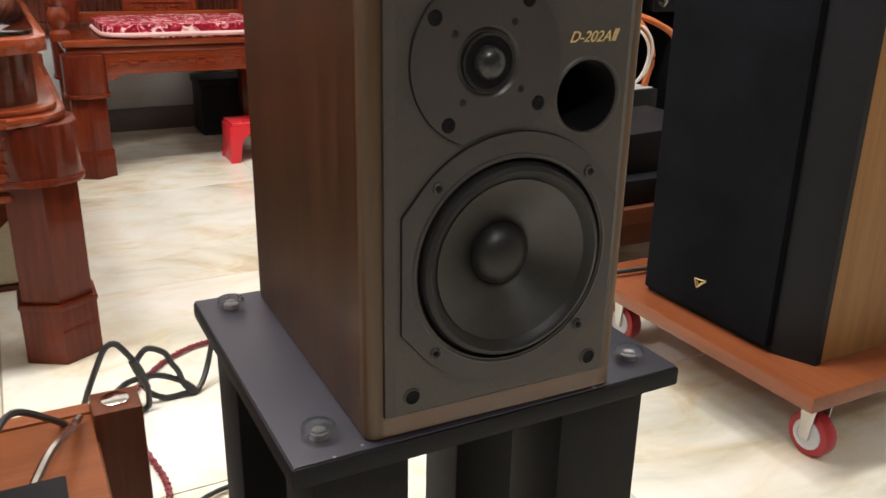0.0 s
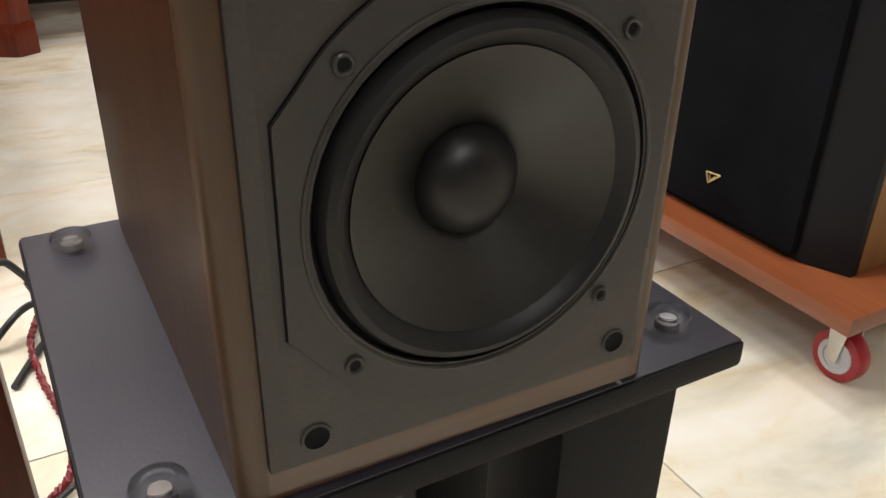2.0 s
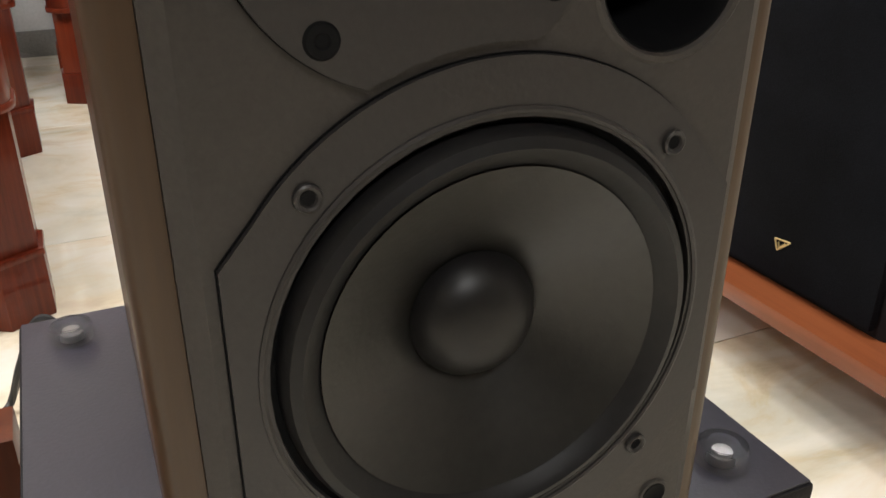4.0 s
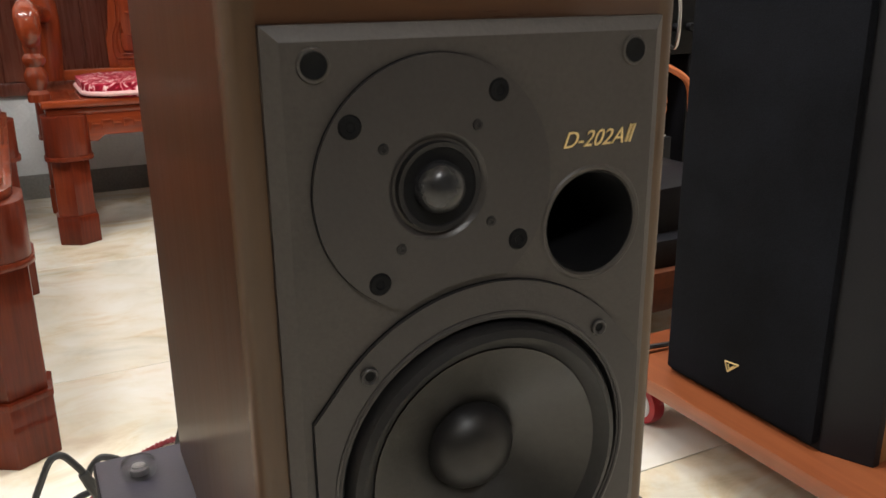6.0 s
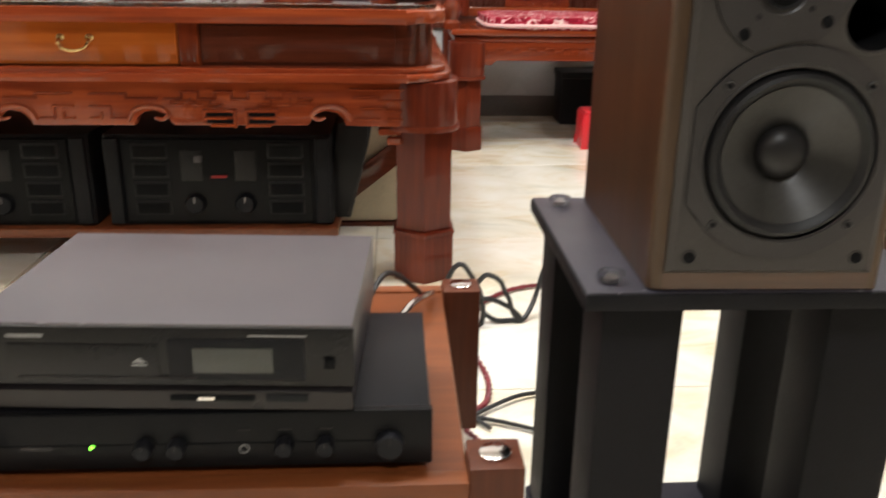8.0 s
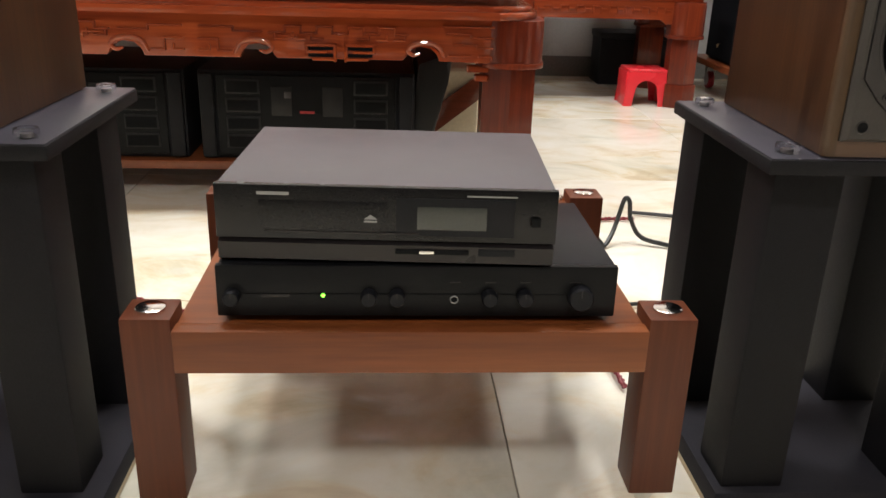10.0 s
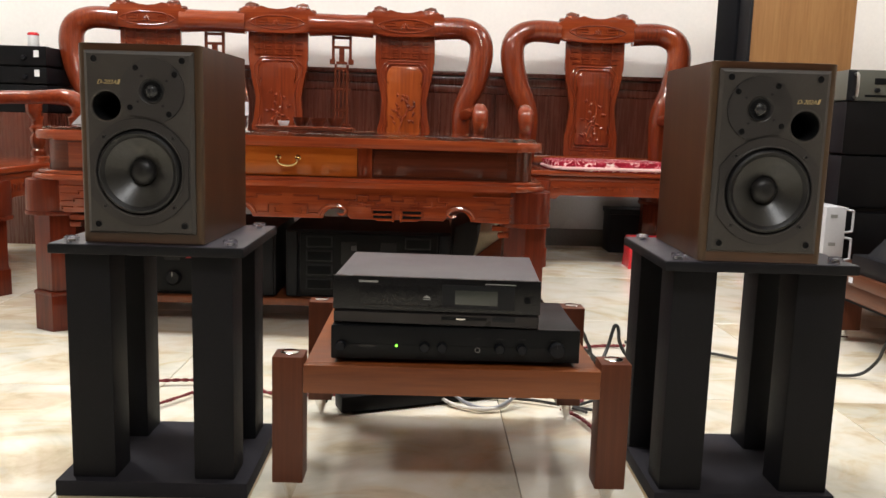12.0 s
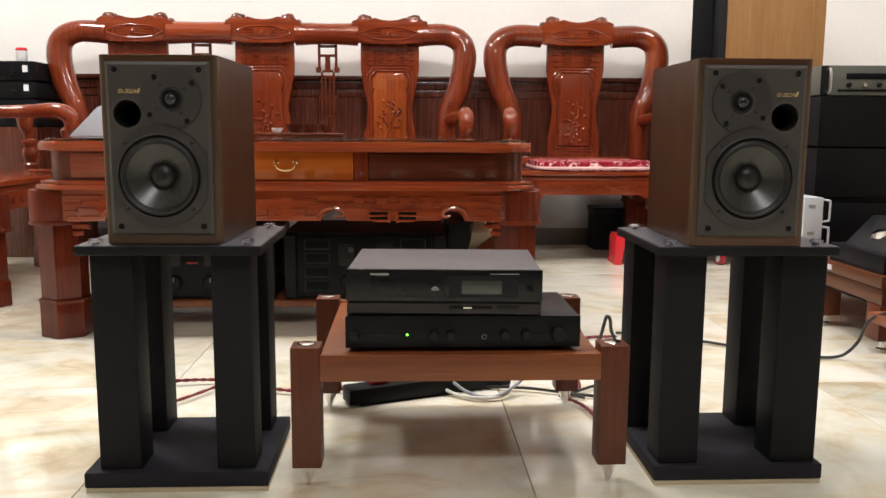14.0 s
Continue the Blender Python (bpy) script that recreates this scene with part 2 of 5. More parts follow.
LOW_WALL = plain("pale_grey_wall_tile", (0.50, 0.50, 0.49), 0.25, 0, 0.08, 12, 0.05)
SKIRTING = plain("dark_grey_skirting_tile", (0.17, 0.165, 0.15), 0.25, 0, 0.2, 14, 0.05)
CEILING_PAINT = plain("white_ceiling_paint", (0.82, 0.81, 0.79), 0.7, 0, 0.03, 8, 0.1)
GROUT = plain("beige_grout", (0.34, 0.29, 0.22), 0.8, 0, 0.15, 60, 0.2)
MARBLE = marble()
CLEAR_CAP = clear("clear_plastic_cap", (0.88, 0.88, 0.92), 0.22, 1.30)
GLASS = clear("table_glass", (0.82, 0.94, 0.90))
BOTTLE = clear("clear_bottle_plastic", (0.9, 0.92, 0.93), 0.08)
WATER_WHITE = plain("pale_label_plastic", (0.62, 0.64, 0.70), 0.4, 0, 0.08, 40, 0.05)
CLOTH_GREY = plain("pale_grey_cloth", (0.44, 0.45, 0.50), 0.85, 0, 0.12, 40, 0.5)
CREAM_VINYL = plain("cream_vinyl", (0.62, 0.54, 0.38), 0.45, 0, 0.08, 20, 0.2)


def floral():
    m, tree, b = shader("crimson_floral_velour", 0.9)
    mp = coords(tree)
    n1 = noise_tex(tree, mp, 26, 3, 0.5, 2.0)
    n2 = noise_tex(tree, coords(tree), 900, 2)
    r = ramp(tree, n1, [(0.42, (0.20, 0.004, 0.014)), (0.53, (0.40, 0.010, 0.040)), (0.58, (0.66, 0.26, 0.28)), (0.68, (0.80, 0.66, 0.60))])
    link(tree, r, "Color", b, "Base Color")
    b.inputs["Specular IOR Level"].default_value = 0.2
    bump(tree, n2, "Fac", b, 0.6, 0.002)
    return m


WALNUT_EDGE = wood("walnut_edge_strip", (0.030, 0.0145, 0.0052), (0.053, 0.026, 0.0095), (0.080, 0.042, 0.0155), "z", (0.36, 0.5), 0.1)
FLORAL = floral()
PINK_PIPING = plain("pale_pink_piping", (0.70, 0.42, 0.40), 0.8, 0, 0.1, 60, 0.3)

# ---- building helpers ----


def mesh_of(bm, name, material, smooth=True):
    me = bpy.data.meshes.new(name)
    bmesh.ops.recalc_face_normals(bm, faces=bm.faces)
    bm.to_mesh(me)
    bm.free()
    if material:
        me.materials.append(material)
    if smooth:
        for p in me.polygons:
            p.use_smooth = True
        me.set_sharp_from_angle(angle=radians(34))
    return me


def thing(name, label, category, place=(0, 0, 0), turn=0.0, group="", kind=""):
    ob = new(name)
    ob.matrix_basis = pose(*place, 0, 0, turn)
    ob.empty_display_size = 0.05
    return tagged(ob, label, category, group, kind)


def part(name, bm, material, parent=None, label=""):
    ob = new(name, mesh_of(bm, name, material))
    ob.parent = parent
    if label:
        ob["label"] = label
    return ob


def solid(name, bm, material, label, category, kind="", place=(0, 0, 0), turn=0.0, group=""):
    """A thing that is one mesh."""
    ob = new(name, mesh_of(bm, name, material))
    ob.matrix_basis = pose(*place, 0, 0, turn)
    return tagged(ob, label, category, group, kind)


def box(a, b, bevel=0.0, bm=None, segments=2):
    bm = bm or bmesh.new()
    lo, hi = [min(p) for p in zip(a, b)], [max(p) for p in zip(a, b)]
    vs = [bm.verts.new((x, y, z)) for x in (lo[0], hi[0]) for y in (lo[1], hi[1]) for z in (lo[2], hi[2])]
    fs = [bm.faces.new([vs[i] for i in q]) for q in ((0, 1, 3, 2), (4, 6, 7, 5), (0, 4, 5, 1), (2, 3, 7, 6), (0, 2, 6, 4), (1, 5, 7, 3))]
    if bevel:
        edges = list({e for f in fs for e in f.edges})
        bmesh.ops.bevel(bm, geom=edges, offset=min(bevel, 0.48 * min(h - l for l, h in zip(lo, hi))), segments=segments, affect="EDGES", profile=0.6)
    return bm


def prism(outline, depth, axis="y", start=0.0, bevel=0.0, bm=None):
    """An outline in two axes drawn out along the third."""
    bm = bm or bmesh.new()

    def at(u, v, w):
        return {"x": (w, u, v), "y": (u, w, v), "z": (u, v, w)}[axis]

    low = [bm.verts.new(at(u, v, start)) for u, v in outline]
    top = [bm.verts.new(at(u, v, start + depth)) for u, v in outline]
    n = len(outline)
    f1, f2 = bm.faces.new(low), bm.faces.new(top[::-1])
    for k in range(n):
        bm.faces.new((low[k], low[(k + 1) % n], top[(k + 1) % n], top[k]))
    if bevel:
        bmesh.ops.bevel(bm, geom=list(f1.edges) + list(f2.edges), offset=bevel, segments=2, affect="EDGES", profile=0.6)
    return bm


def lathe(profile, centre=(0, 0, 0), axis="z", sides=32, bm=None, flip=1):
    """A profile of (radius, height) pairs turned round an axis."""
    bm = bm or bmesh.new()
    rings = []
    for r, h in profile:
        ring = []
        for k in range(sides if r > 1e-6 else 1):
            a = 2 * math.pi * k / sides
            u, v, w = r * math.cos(a), r * math.sin(a), h * flip
            p = {"z": (u, v, w), "y": (u, w, v), "x": (w, u, v)}[axis]
            ring.append(bm.verts.new([c + d for c, d in zip(centre, p)]))
        rings.append(ring)
    for a, b in zip(rings, rings[1:]):
        for k in range(sides):
            q = [a[k % len(a)], a[(k + 1) % len(a)], b[(k + 1) % len(b)], b[k % len(b)]]
            q = list(dict.fromkeys(q))
            if len(q) > 2:
                bm.faces.new(q)
    return bm


def smooth_path(points, steps=6):
    pts = [Vector(p) for p in points]
    out = []
    for k in range(len(pts) - 1):
        p0, p1, p2, p3 = pts[max(k - 1, 0)], pts[k], pts[k + 1], pts[min(k + 2, len(pts) - 1)]
        for j in range(steps):
            t = j / steps
            out.append(0.5 * ((2 * p1) + (p2 - p0) * t + (2 * p0 - 5 * p1 + 4 * p2 - p3) * t * t + (3 * p1 - p0 - 3 * p2 + p3) * t ** 3))
    out.append(pts[-1])
    return out


def sweep(points, radii, sides=8, steps=6, bm=None, flat=1.0, raw=False, up=(0, 0, 1)):
    """A rounded bar along a smooth path; radii is one number or one for each point; flat squeezes it across up."""
    bm = bm or bmesh.new()
    if not isinstance(radii, (list, tuple)):
        radii = [radii] * len(points)
    path = [Vector(p) for p in points] if raw else smooth_path(points, steps)
    span = 1 if raw else steps
    rings, side = [], None
    for k, p in enumerate(path):
        way = (path[min(k + 1, len(path) - 1)] - path[max(k - 1, 0)]).normalized()
        s = way.cross(Vector(up))
        if s.length < 0.05:
            s = side or way.cross(Vector((0, 1, 0)))
        s.normalize()
        if side and s.dot(side) < 0:
            s = -s
        side = s
        n = s.cross(way).normalized()
        i, f = min(k // span, len(radii) - 1), (k % span) / span
        r = radii[i] * (1 - f) + radii[min(i + 1, len(radii) - 1)] * f
        rings.append([bm.verts.new(p + r * (math.cos(2 * math.pi * j / sides) * s + flat * math.sin(2 * math.pi * j / sides) * n)) for j in range(sides)])
    for a, b in zip(rings, rings[1:]):
        for j in range(sides):
            bm.faces.new((a[j], a[(j + 1) % sides], b[(j + 1) % sides], b[j]))
    bm.faces.new(rings[0])
    bm.faces.new(rings[-1][::-1])
    return bm


def twisted(points, r, turns, bm=None):
    """Two cores twisted round one another."""
    bm = bm or bmesh.new()
    path = smooth_path(points, 10)
    for phase in (0, math.pi):
        run = []
        for k, p in enumerate(path):
            a = phase + 2 * math.pi * turns * k / len(path)
            way = (path[min(k + 1, len(path) - 1)] - path[max(k - 1, 0)]).normalized()
            s = way.cross(Vector((0, 0, 1))).normalized()
            run.append(p + r * 0.85 * (math.cos(a) * s + math.sin(a) * s.cross(way)))
        sweep(run, r, 6, 1, bm, raw=True)
    return bm


def holed(outline, holes, front, depth, bm=None):
    """A plate across y whose front face is pierced; holes are (x, z, radius)."""
    bm = bm or bmesh.new()
    loops = [outline] + [arc(x, z, r, 0, 360 - 360 / 48, 47) for x, z, r in holes]
    edges = []
    for pts in loops:
        a = [bm.verts.new((x, front, z)) for x, z in pts]
        b = [bm.verts.new((x, front + depth, z)) for x, z in pts]
        n = len(pts)
        for k in range(n):
            bm.faces.new((a[k], a[(k + 1) % n], b[(k + 1) % n], b[k]))
        edges += [bm.edges.get((a[k], a[(k + 1) % n])) for k in range(n)]
    bmesh.ops.triangle_fill(bm, edges=edges, use_beauty=True, use_dissolve=False)
    return bm


def lettering(text, height, material, parent, m, slant=0.0):
    curve = bpy.data.curves.new("lettering", "FONT")
    curve.body, curve.size, curve.shear, curve.extrude, curve.align_x = text, height, slant, 0.0003, "CENTER"
    tmp = new("lettering_curve", curve)
    me = bpy.data.meshes.new_from_object(tmp.evaluated_get(bpy.context.evaluated_depsgraph_get()))
    bpy.data.objects.remove(tmp)
    bpy.data.curves.remove(curve)
    me.materials.clear()
    me.materials.append(material)
    ob = new("lettering", me)
    ob.parent, ob.matrix_basis = parent, m
    return ob


def arc(cx, cz, r, a0, a1, n):
    return [(cx + r * math.cos(radians(a0 + (a1 - a0) * k / n)), cz + r * math.sin(radians(a0 + (a1 - a0) * k / n))) for k in range(n + 1)]


# ---- room ----
X0, X1, Y0, Y1, TOP = -5.2, 4.6, -4.6, 3.9, 3.4

floor = solid("floor", box((X0, Y0, -0.15), (X1, Y1, -0.006)), GROUT, "beige grout bed under the marble floor tiles", "floor", "structure")
ceiling = solid("ceiling", box((X0 - 0.15, Y0 - 0.15, TOP), (X1 + 0.15, Y1 + 0.15, TOP + 0.15)), CEILING_PAINT, "plain white painted ceiling", "ceiling", "structure")
solid("wall_north", box((X0 - 0.15, Y1, -0.15), (X1 + 0.15, Y1 + 0.15, TOP)), WALL_PAINT, "warm white painted wall behind the carved furniture", "wall", "structure")
# the unseen south side has an added opening onto darkness, which dims reflections
south = thing("wall_south", "unseen warm white wall with a wide opening added to darken reflections", "wall", (0, 0, 0), kind="structure")
part("pier", box((X0 - 0.15, Y0 - 0.15, -0.15), (X0 + 0.8, Y0, TOP)), WALL_PAINT, south)
part("pier", box((X1 - 0.8, Y0 - 0.15, -0.15), (X1 + 0.15, Y0, TOP)), WALL_PAINT, south)
part("lintel", box((X0 + 0.8, Y0 - 0.15, 2.9), (X1 - 0.8, Y0, TOP)), WALL_PAINT, south)
solid("wall_west", box((X0 - 0.15, Y0, -0.15), (X0, Y1, TOP)), WALL_PAINT, "plain warm white painted wall", "wall", "structure")
solid("wall_east", box((X1, Y0, -0.15), (X1 + 0.15, Y1, TOP)), WALL_PAINT, "plain warm white painted wall", "wall", "structure")

# lower wall: pale tile, skirting, and a band of dark panelling with a moulded cap
solid("lower_wall_cladding", box((X0, Y1 - 0.008, 0.1), (X1, Y1, 0.42)), LOW_WALL, "pale grey glossy tile cladding low on the wall", "wall cladding", "structure")
solid("baseboard", box((X0, Y1 - 0.014, -0.006), (X1, Y1, 0.1), 0.003), SKIRTING, "dark grey tile skirting along the wall", "skirting", "structure")
wainscot = thing("wainscot", "dark varnished wooden wainscot band with moulded cap", "wainscot", (0, Y1, 0), kind="structure")
part("backing", box((X0, -0.012, 0.42), (X1, 0, 0.95)), WAINSCOT, wainscot)
cap = box((X0, -0.045, 0.955), (X1, 0, 0.98), 0.006)
box((X0, -0.03, 0.905), (X1, -0.012, 0.952), 0.008, cap)
box((X0, -0.022, 0.862), (X1, -0.012, 0.902), 0.004, cap)
part("cap_moulding", cap, WAINSCOT, wainscot)
part("bottom_rail", box((X0, -0.024, 0.42), (X1, -0.012, 0.47), 0.004), WAINSCOT, wainscot)
plank = mesh_of(box((0, -0.018, 0.472), (0.306, -0.012, 0.860), 0.004, segments=1), "panel", WAINSCOT)
for k in range(int((X1 - X0) / 0.31)):
    ob = new("panel", plank)
    ob.parent, ob.location = wainscot, (X0 + 0.002 + 0.31 * k, 0, 0)

# ---- small loudspeakers ----


def small_loudspeaker(place, side, turn, label):
    """side 1: bass port to the right of the tweeter; -1: its mirror image."""
    W, D, H = 0.209, 0.285, 0.335
    sp = thing("loudspeaker", label, "loudspeaker", place, turn, "pair of small loudspeakers")
    hw = W / 2
    # cabinet: side boards with rounded front edges, top, bottom and back
    e, r = 0.0121, 0.0075
    for sx in (-1, 1):
        curve = [(sx * (hw - r + r * math.sin(radians(q))), r - r * math.cos(radians(q))) for q in range(0, 91, 18)]
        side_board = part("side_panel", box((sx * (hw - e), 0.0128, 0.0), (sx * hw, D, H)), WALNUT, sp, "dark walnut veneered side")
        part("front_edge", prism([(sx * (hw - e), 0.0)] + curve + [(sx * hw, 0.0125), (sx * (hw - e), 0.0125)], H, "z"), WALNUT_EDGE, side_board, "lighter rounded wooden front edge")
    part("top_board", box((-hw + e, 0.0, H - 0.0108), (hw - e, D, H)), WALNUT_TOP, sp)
    part("bottom_board", box((-hw + e, 0.0, 0.0), (hw - e, D, 0.0168)), WALNUT_TOP, sp)
    part("back_board", box((-hw + e, D - 0.012, 0.0168), (hw - e, D, H - 0.0108)), BLACK_PLASTIC, sp)
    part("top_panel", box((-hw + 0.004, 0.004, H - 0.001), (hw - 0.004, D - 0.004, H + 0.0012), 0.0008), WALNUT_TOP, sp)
    # raised front baffle with a bevelled rim
    b = bmesh.new()
    x0, x1, z0, z1 = -hw + 0.0123, hw - 0.0123, 0.017, H - 0.011
    back = [(x0, 0.0005, z0), (x1, 0.0005, z0), (x1, 0.0005, z1), (x0, 0.0005, z1)]
    mid = [(x, -0.003, z) for x, _, z in back]
    i = 0.006
    front = [(x0 + i, -0.007, z0 + i * 0.6), (x1 - i, -0.007, z0 + i * 0.6), (x1 - i, -0.007, z1 - i), (x0 + i, -0.007, z1 - i)]
    loops = [[b.verts.new(p) for p in loop] for loop in (back, mid, front)]
    for a, c in zip(loops, loops[1:]):
        for k in range(4):
            b.faces.new((a[k], a[(k + 1) % 4], c[(k + 1) % 4], c[k]))
    f = -0.007
    tx, tz, wx, wz, px, pz = -side * 0.0235, 0.2585, side * 0.0012, 0.1222, side * 0.0548, 0.2325
    holed([(x, z) for x, _, z in front], [(wx, wz, 0.0750), (px, pz, 0.0246)], -0.007, 0.005, b)
    bmesh.ops.remove_doubles(b, verts=b.verts, dist=0.00001)
    baffle = part("baffle", b, BAFFLE, sp, "satin grey-brown front baffle")
    # woofer plate: a disc with its two sides cut off
    R = 0.0905
    half = [(0.0835, 0.041)] + arc(0, 0, R, 36, 144, 30) + [(-0.0835, 0.041)]
    outline = [(wx + x, wz + z) for x, z in half] + [(wx + x, wz - z) for x, z in half[::-1]]
    woofer = part("woofer", holed(outline, [(wx, wz, 0.0732)], f - 0.0024, 0.0030), PLATE_PAINT, sp, "satin grey-brown woofer frame")
    g = f - 0.0024
    part("groove", holed([(wx + (x - wx) * 1.007, wz + (z - wz) * 1.007) for x, z in outline], [(wx, wz, 0.0745)], f - 0.0003, 0.0003), HOLE, woofer)
    ring = lathe([(0.0766, -0.0002), (0.0764, 0.0006), (0.0754, 0.0010), (0.0744, 0.0006), (0.0738, -0.006)], (wx, g, wz), "y", 64, flip=-1)
    part("rim", ring, PLATE_PAINT, woofer)
    part("gap_ring", lathe([(0.0740, -0.0042), (0.0700, -0.0042)], (wx, g, wz), "y", 64, flip=-1), HOLE, woofer, "dark gap round the surround")
    part("surround", lathe([(0.0707, -0.0044), (0.0702, 0.0004), (0.0684, 0.0036), (0.0651, 0.0050), (0.0620, 0.0034), (0.0596, 0.0004), (0.0585, -0.0004)], (wx, g, wz), "y", 64, flip=-1), RUBBER, woofer, "black rubber surround")
    part("cone", lathe([(0.0584, 0.0003), (0.0504, -0.0045), (0.0400, -0.0105), (0.0305, -0.0165), (0.0227, -0.0205), (0.0215, -0.0215)], (wx, g, wz), "y", 64, flip=-1), CONE, woofer, "dark grey glossy polymer cone")
    part("dust_cap", lathe([(0.0228, -0.0200), (0.0221, -0.0165), (0.0185, -0.0115), (0.0133, -0.0082), (0.0072, -0.0066), (0.0, -0.0062)], (wx, g, wz), "y", 48, flip=-1), CAP, woofer, "black domed dust cap")
    # tweeter plate
    def cut_disc(r, keep):
        """A circle round the tweeter, cut back to an arc round the woofer."""
        pts = []
        for x, z in arc(tx, tz, r, 0, 357, 119):
            d = math.hypot(x - wx, z - wz)
            k = max(1.0, keep / d)
            pts.append((wx + (x - wx) * k, wz + (z - wz) * k))
        return pts

    tweeter = part("tweeter", holed(cut_disc(0.0537, 0.0945), [(tx, tz, 0.0224)], f - 0.0024, 0.0024), PLATE_PAINT, sp, "satin metal tweeter plate cut along the woofer")
    part("groove", holed(cut_disc(0.0541, 0.0941), [(tx, tz, 0.0300)], f - 0.0004, 0.0004), HOLE, tweeter)
    part("waveguide", lathe([(0.0228, 0.0025), (0.0221, 0.0022), (0.0190, -0.0012), (0.0176, -0.0016)], (tx, f, tz), "y", 64, flip=-1), PLATE_PAINT, tweeter)
    part("horn_ring", lathe([(0.0190, -0.0012), (0.0186, 0.0032), (0.0166, 0.0028), (0.0154, 0.0004), (0.0154, -0.0004)], (tx, f, tz), "y", 48, flip=-1), RUBBER, tweeter)
    part("recess", lathe([(0.0, 0.0012), (0.0166, 0.0012), (0.0166, 0.0022), (0.0138, 0.0018), (0.0118, 0.0015), (0.0, 0.0015)], (tx, f, tz), "y", 48, flip=-1), HOLE, tweeter)
    part("dome", lathe([(0.0114, 0.0016), (0.0110, 0.0044), (0.0092, 0.0078), (0.0062, 0.0099), (0.0028, 0.0108), (0.0, 0.0110)], (tx, f, tz), "y", 40, flip=-1), DOME, tweeter, "small glossy dark dome")
    for k in range(4):
        ang = radians(54 + 90 * k) if side > 0 else radians(126 + 90 * k)
        c = (tx + 0.0468 * math.cos(ang), f - 0.0024, tz + 0.0468 * math.sin(ang))
        small = (tx + 0.030 * math.cos(ang), f - 0.0024, tz + 0.030 * math.sin(ang))
        part("small_screw", lathe([(0.0024, 0.0), (0.0022, 0.0005), (0.0010, 0.0006), (0.0008, 0.0003), (0.0, 0.0003)], small, "y", 12, flip=-1), RUBBER, tweeter)
        part("screw", lathe([(0.0, 0.0004), (0.0016, 0.0004), (0.0022, 0.0010), (0.0042, 0.0009), (0.0049, 0.0)], c, "y", 20, flip=-1), HOLE, tweeter, "black recessed screw")
    for k in range(4):
        ang = radians(45 + 90 * k)
        c = (wx + 0.0828 * math.cos(ang), g - 0.0002, wz + 0.0828 * math.sin(ang))
        s = part("screw", lathe([(0.0042, 0.0), (0.0040, 0.0012), (0.0034, 0.0016), (0.0026, 0.0012), (0.0022, 0.0003), (0.0, 0.0003)], c, "y", 20, flip=-1), PLATE_PAINT, woofer, "small socket screw")
        part("socket", lathe([(0.0, 0.0005), (0.0021, 0.0006), (0.0021, 0.0003)], c, "y", 8, flip=-1), HOLE, s)
    # bass port: flared lip and dark tube
    port = part("bass_port", lathe([(0.0275, 0.0001), (0.0265, 0.0009), (0.0250, 0.0007), (0.0238, -0.0010), (0.0228, -0.006), (0.0226, -0.012), (0.0236, -0.012), (0.0246, -0.001)], (px, f, pz), "y", 48, flip=-1), BAFFLE, sp, "round flared bass port")
    part("tube", lathe([(0.0, -0.085), (0.0226, -0.085), (0.0226, -0.004), (0.0236, -0.0005), (0.0242, -0.0005), (0.0234, -0.086), (0.0, -0.086)], (px, f, pz), "y", 48, flip=-1), HOLE, port, "deep black port tube")
    # grille pegs
    for x in (-side * 0.0738, side * 0.0738):
        for z in (0.0325, 0.3095):
            peg = part("grille_socket", lathe([(0.0068, 0.0), (0.0064, 0.0010), (0.0052, 0.0012), (0.0046, 0.0003), (0.0, 0.0003)], (x, f, z), "y", 24, flip=-1), BAFFLE, sp, "round grille socket")
            part("socket_hole", lathe([(0.0, 0.0008), (0.0040, 0.0009), (0.0050, 0.0015), (0.0054, 0.0012)], (x, f, z), "y", 20, flip=-1), HOLE, peg)
    t = lettering("D-202A", 0.0102, GOLD, sp, pose(side * 0.0535, f - 0.0004, 0.2685, 90, 0, 0), 0.40)
    part("numeral_bars", sweep([(side * 0.0535 + 0.0180, f - 0.0004, 0.2687), (side * 0.0535 + 0.0210, f - 0.0004, 0.2767)], 0.0007, 6, 1, sweep([(side * 0.0535 + 0.0200, f - 0.0004, 0.2687), (side * 0.0535 + 0.0230, f - 0.0004, 0.2767)], 0.0007, 6, 1, raw=True), raw=True), GOLD, sp)
    return sp


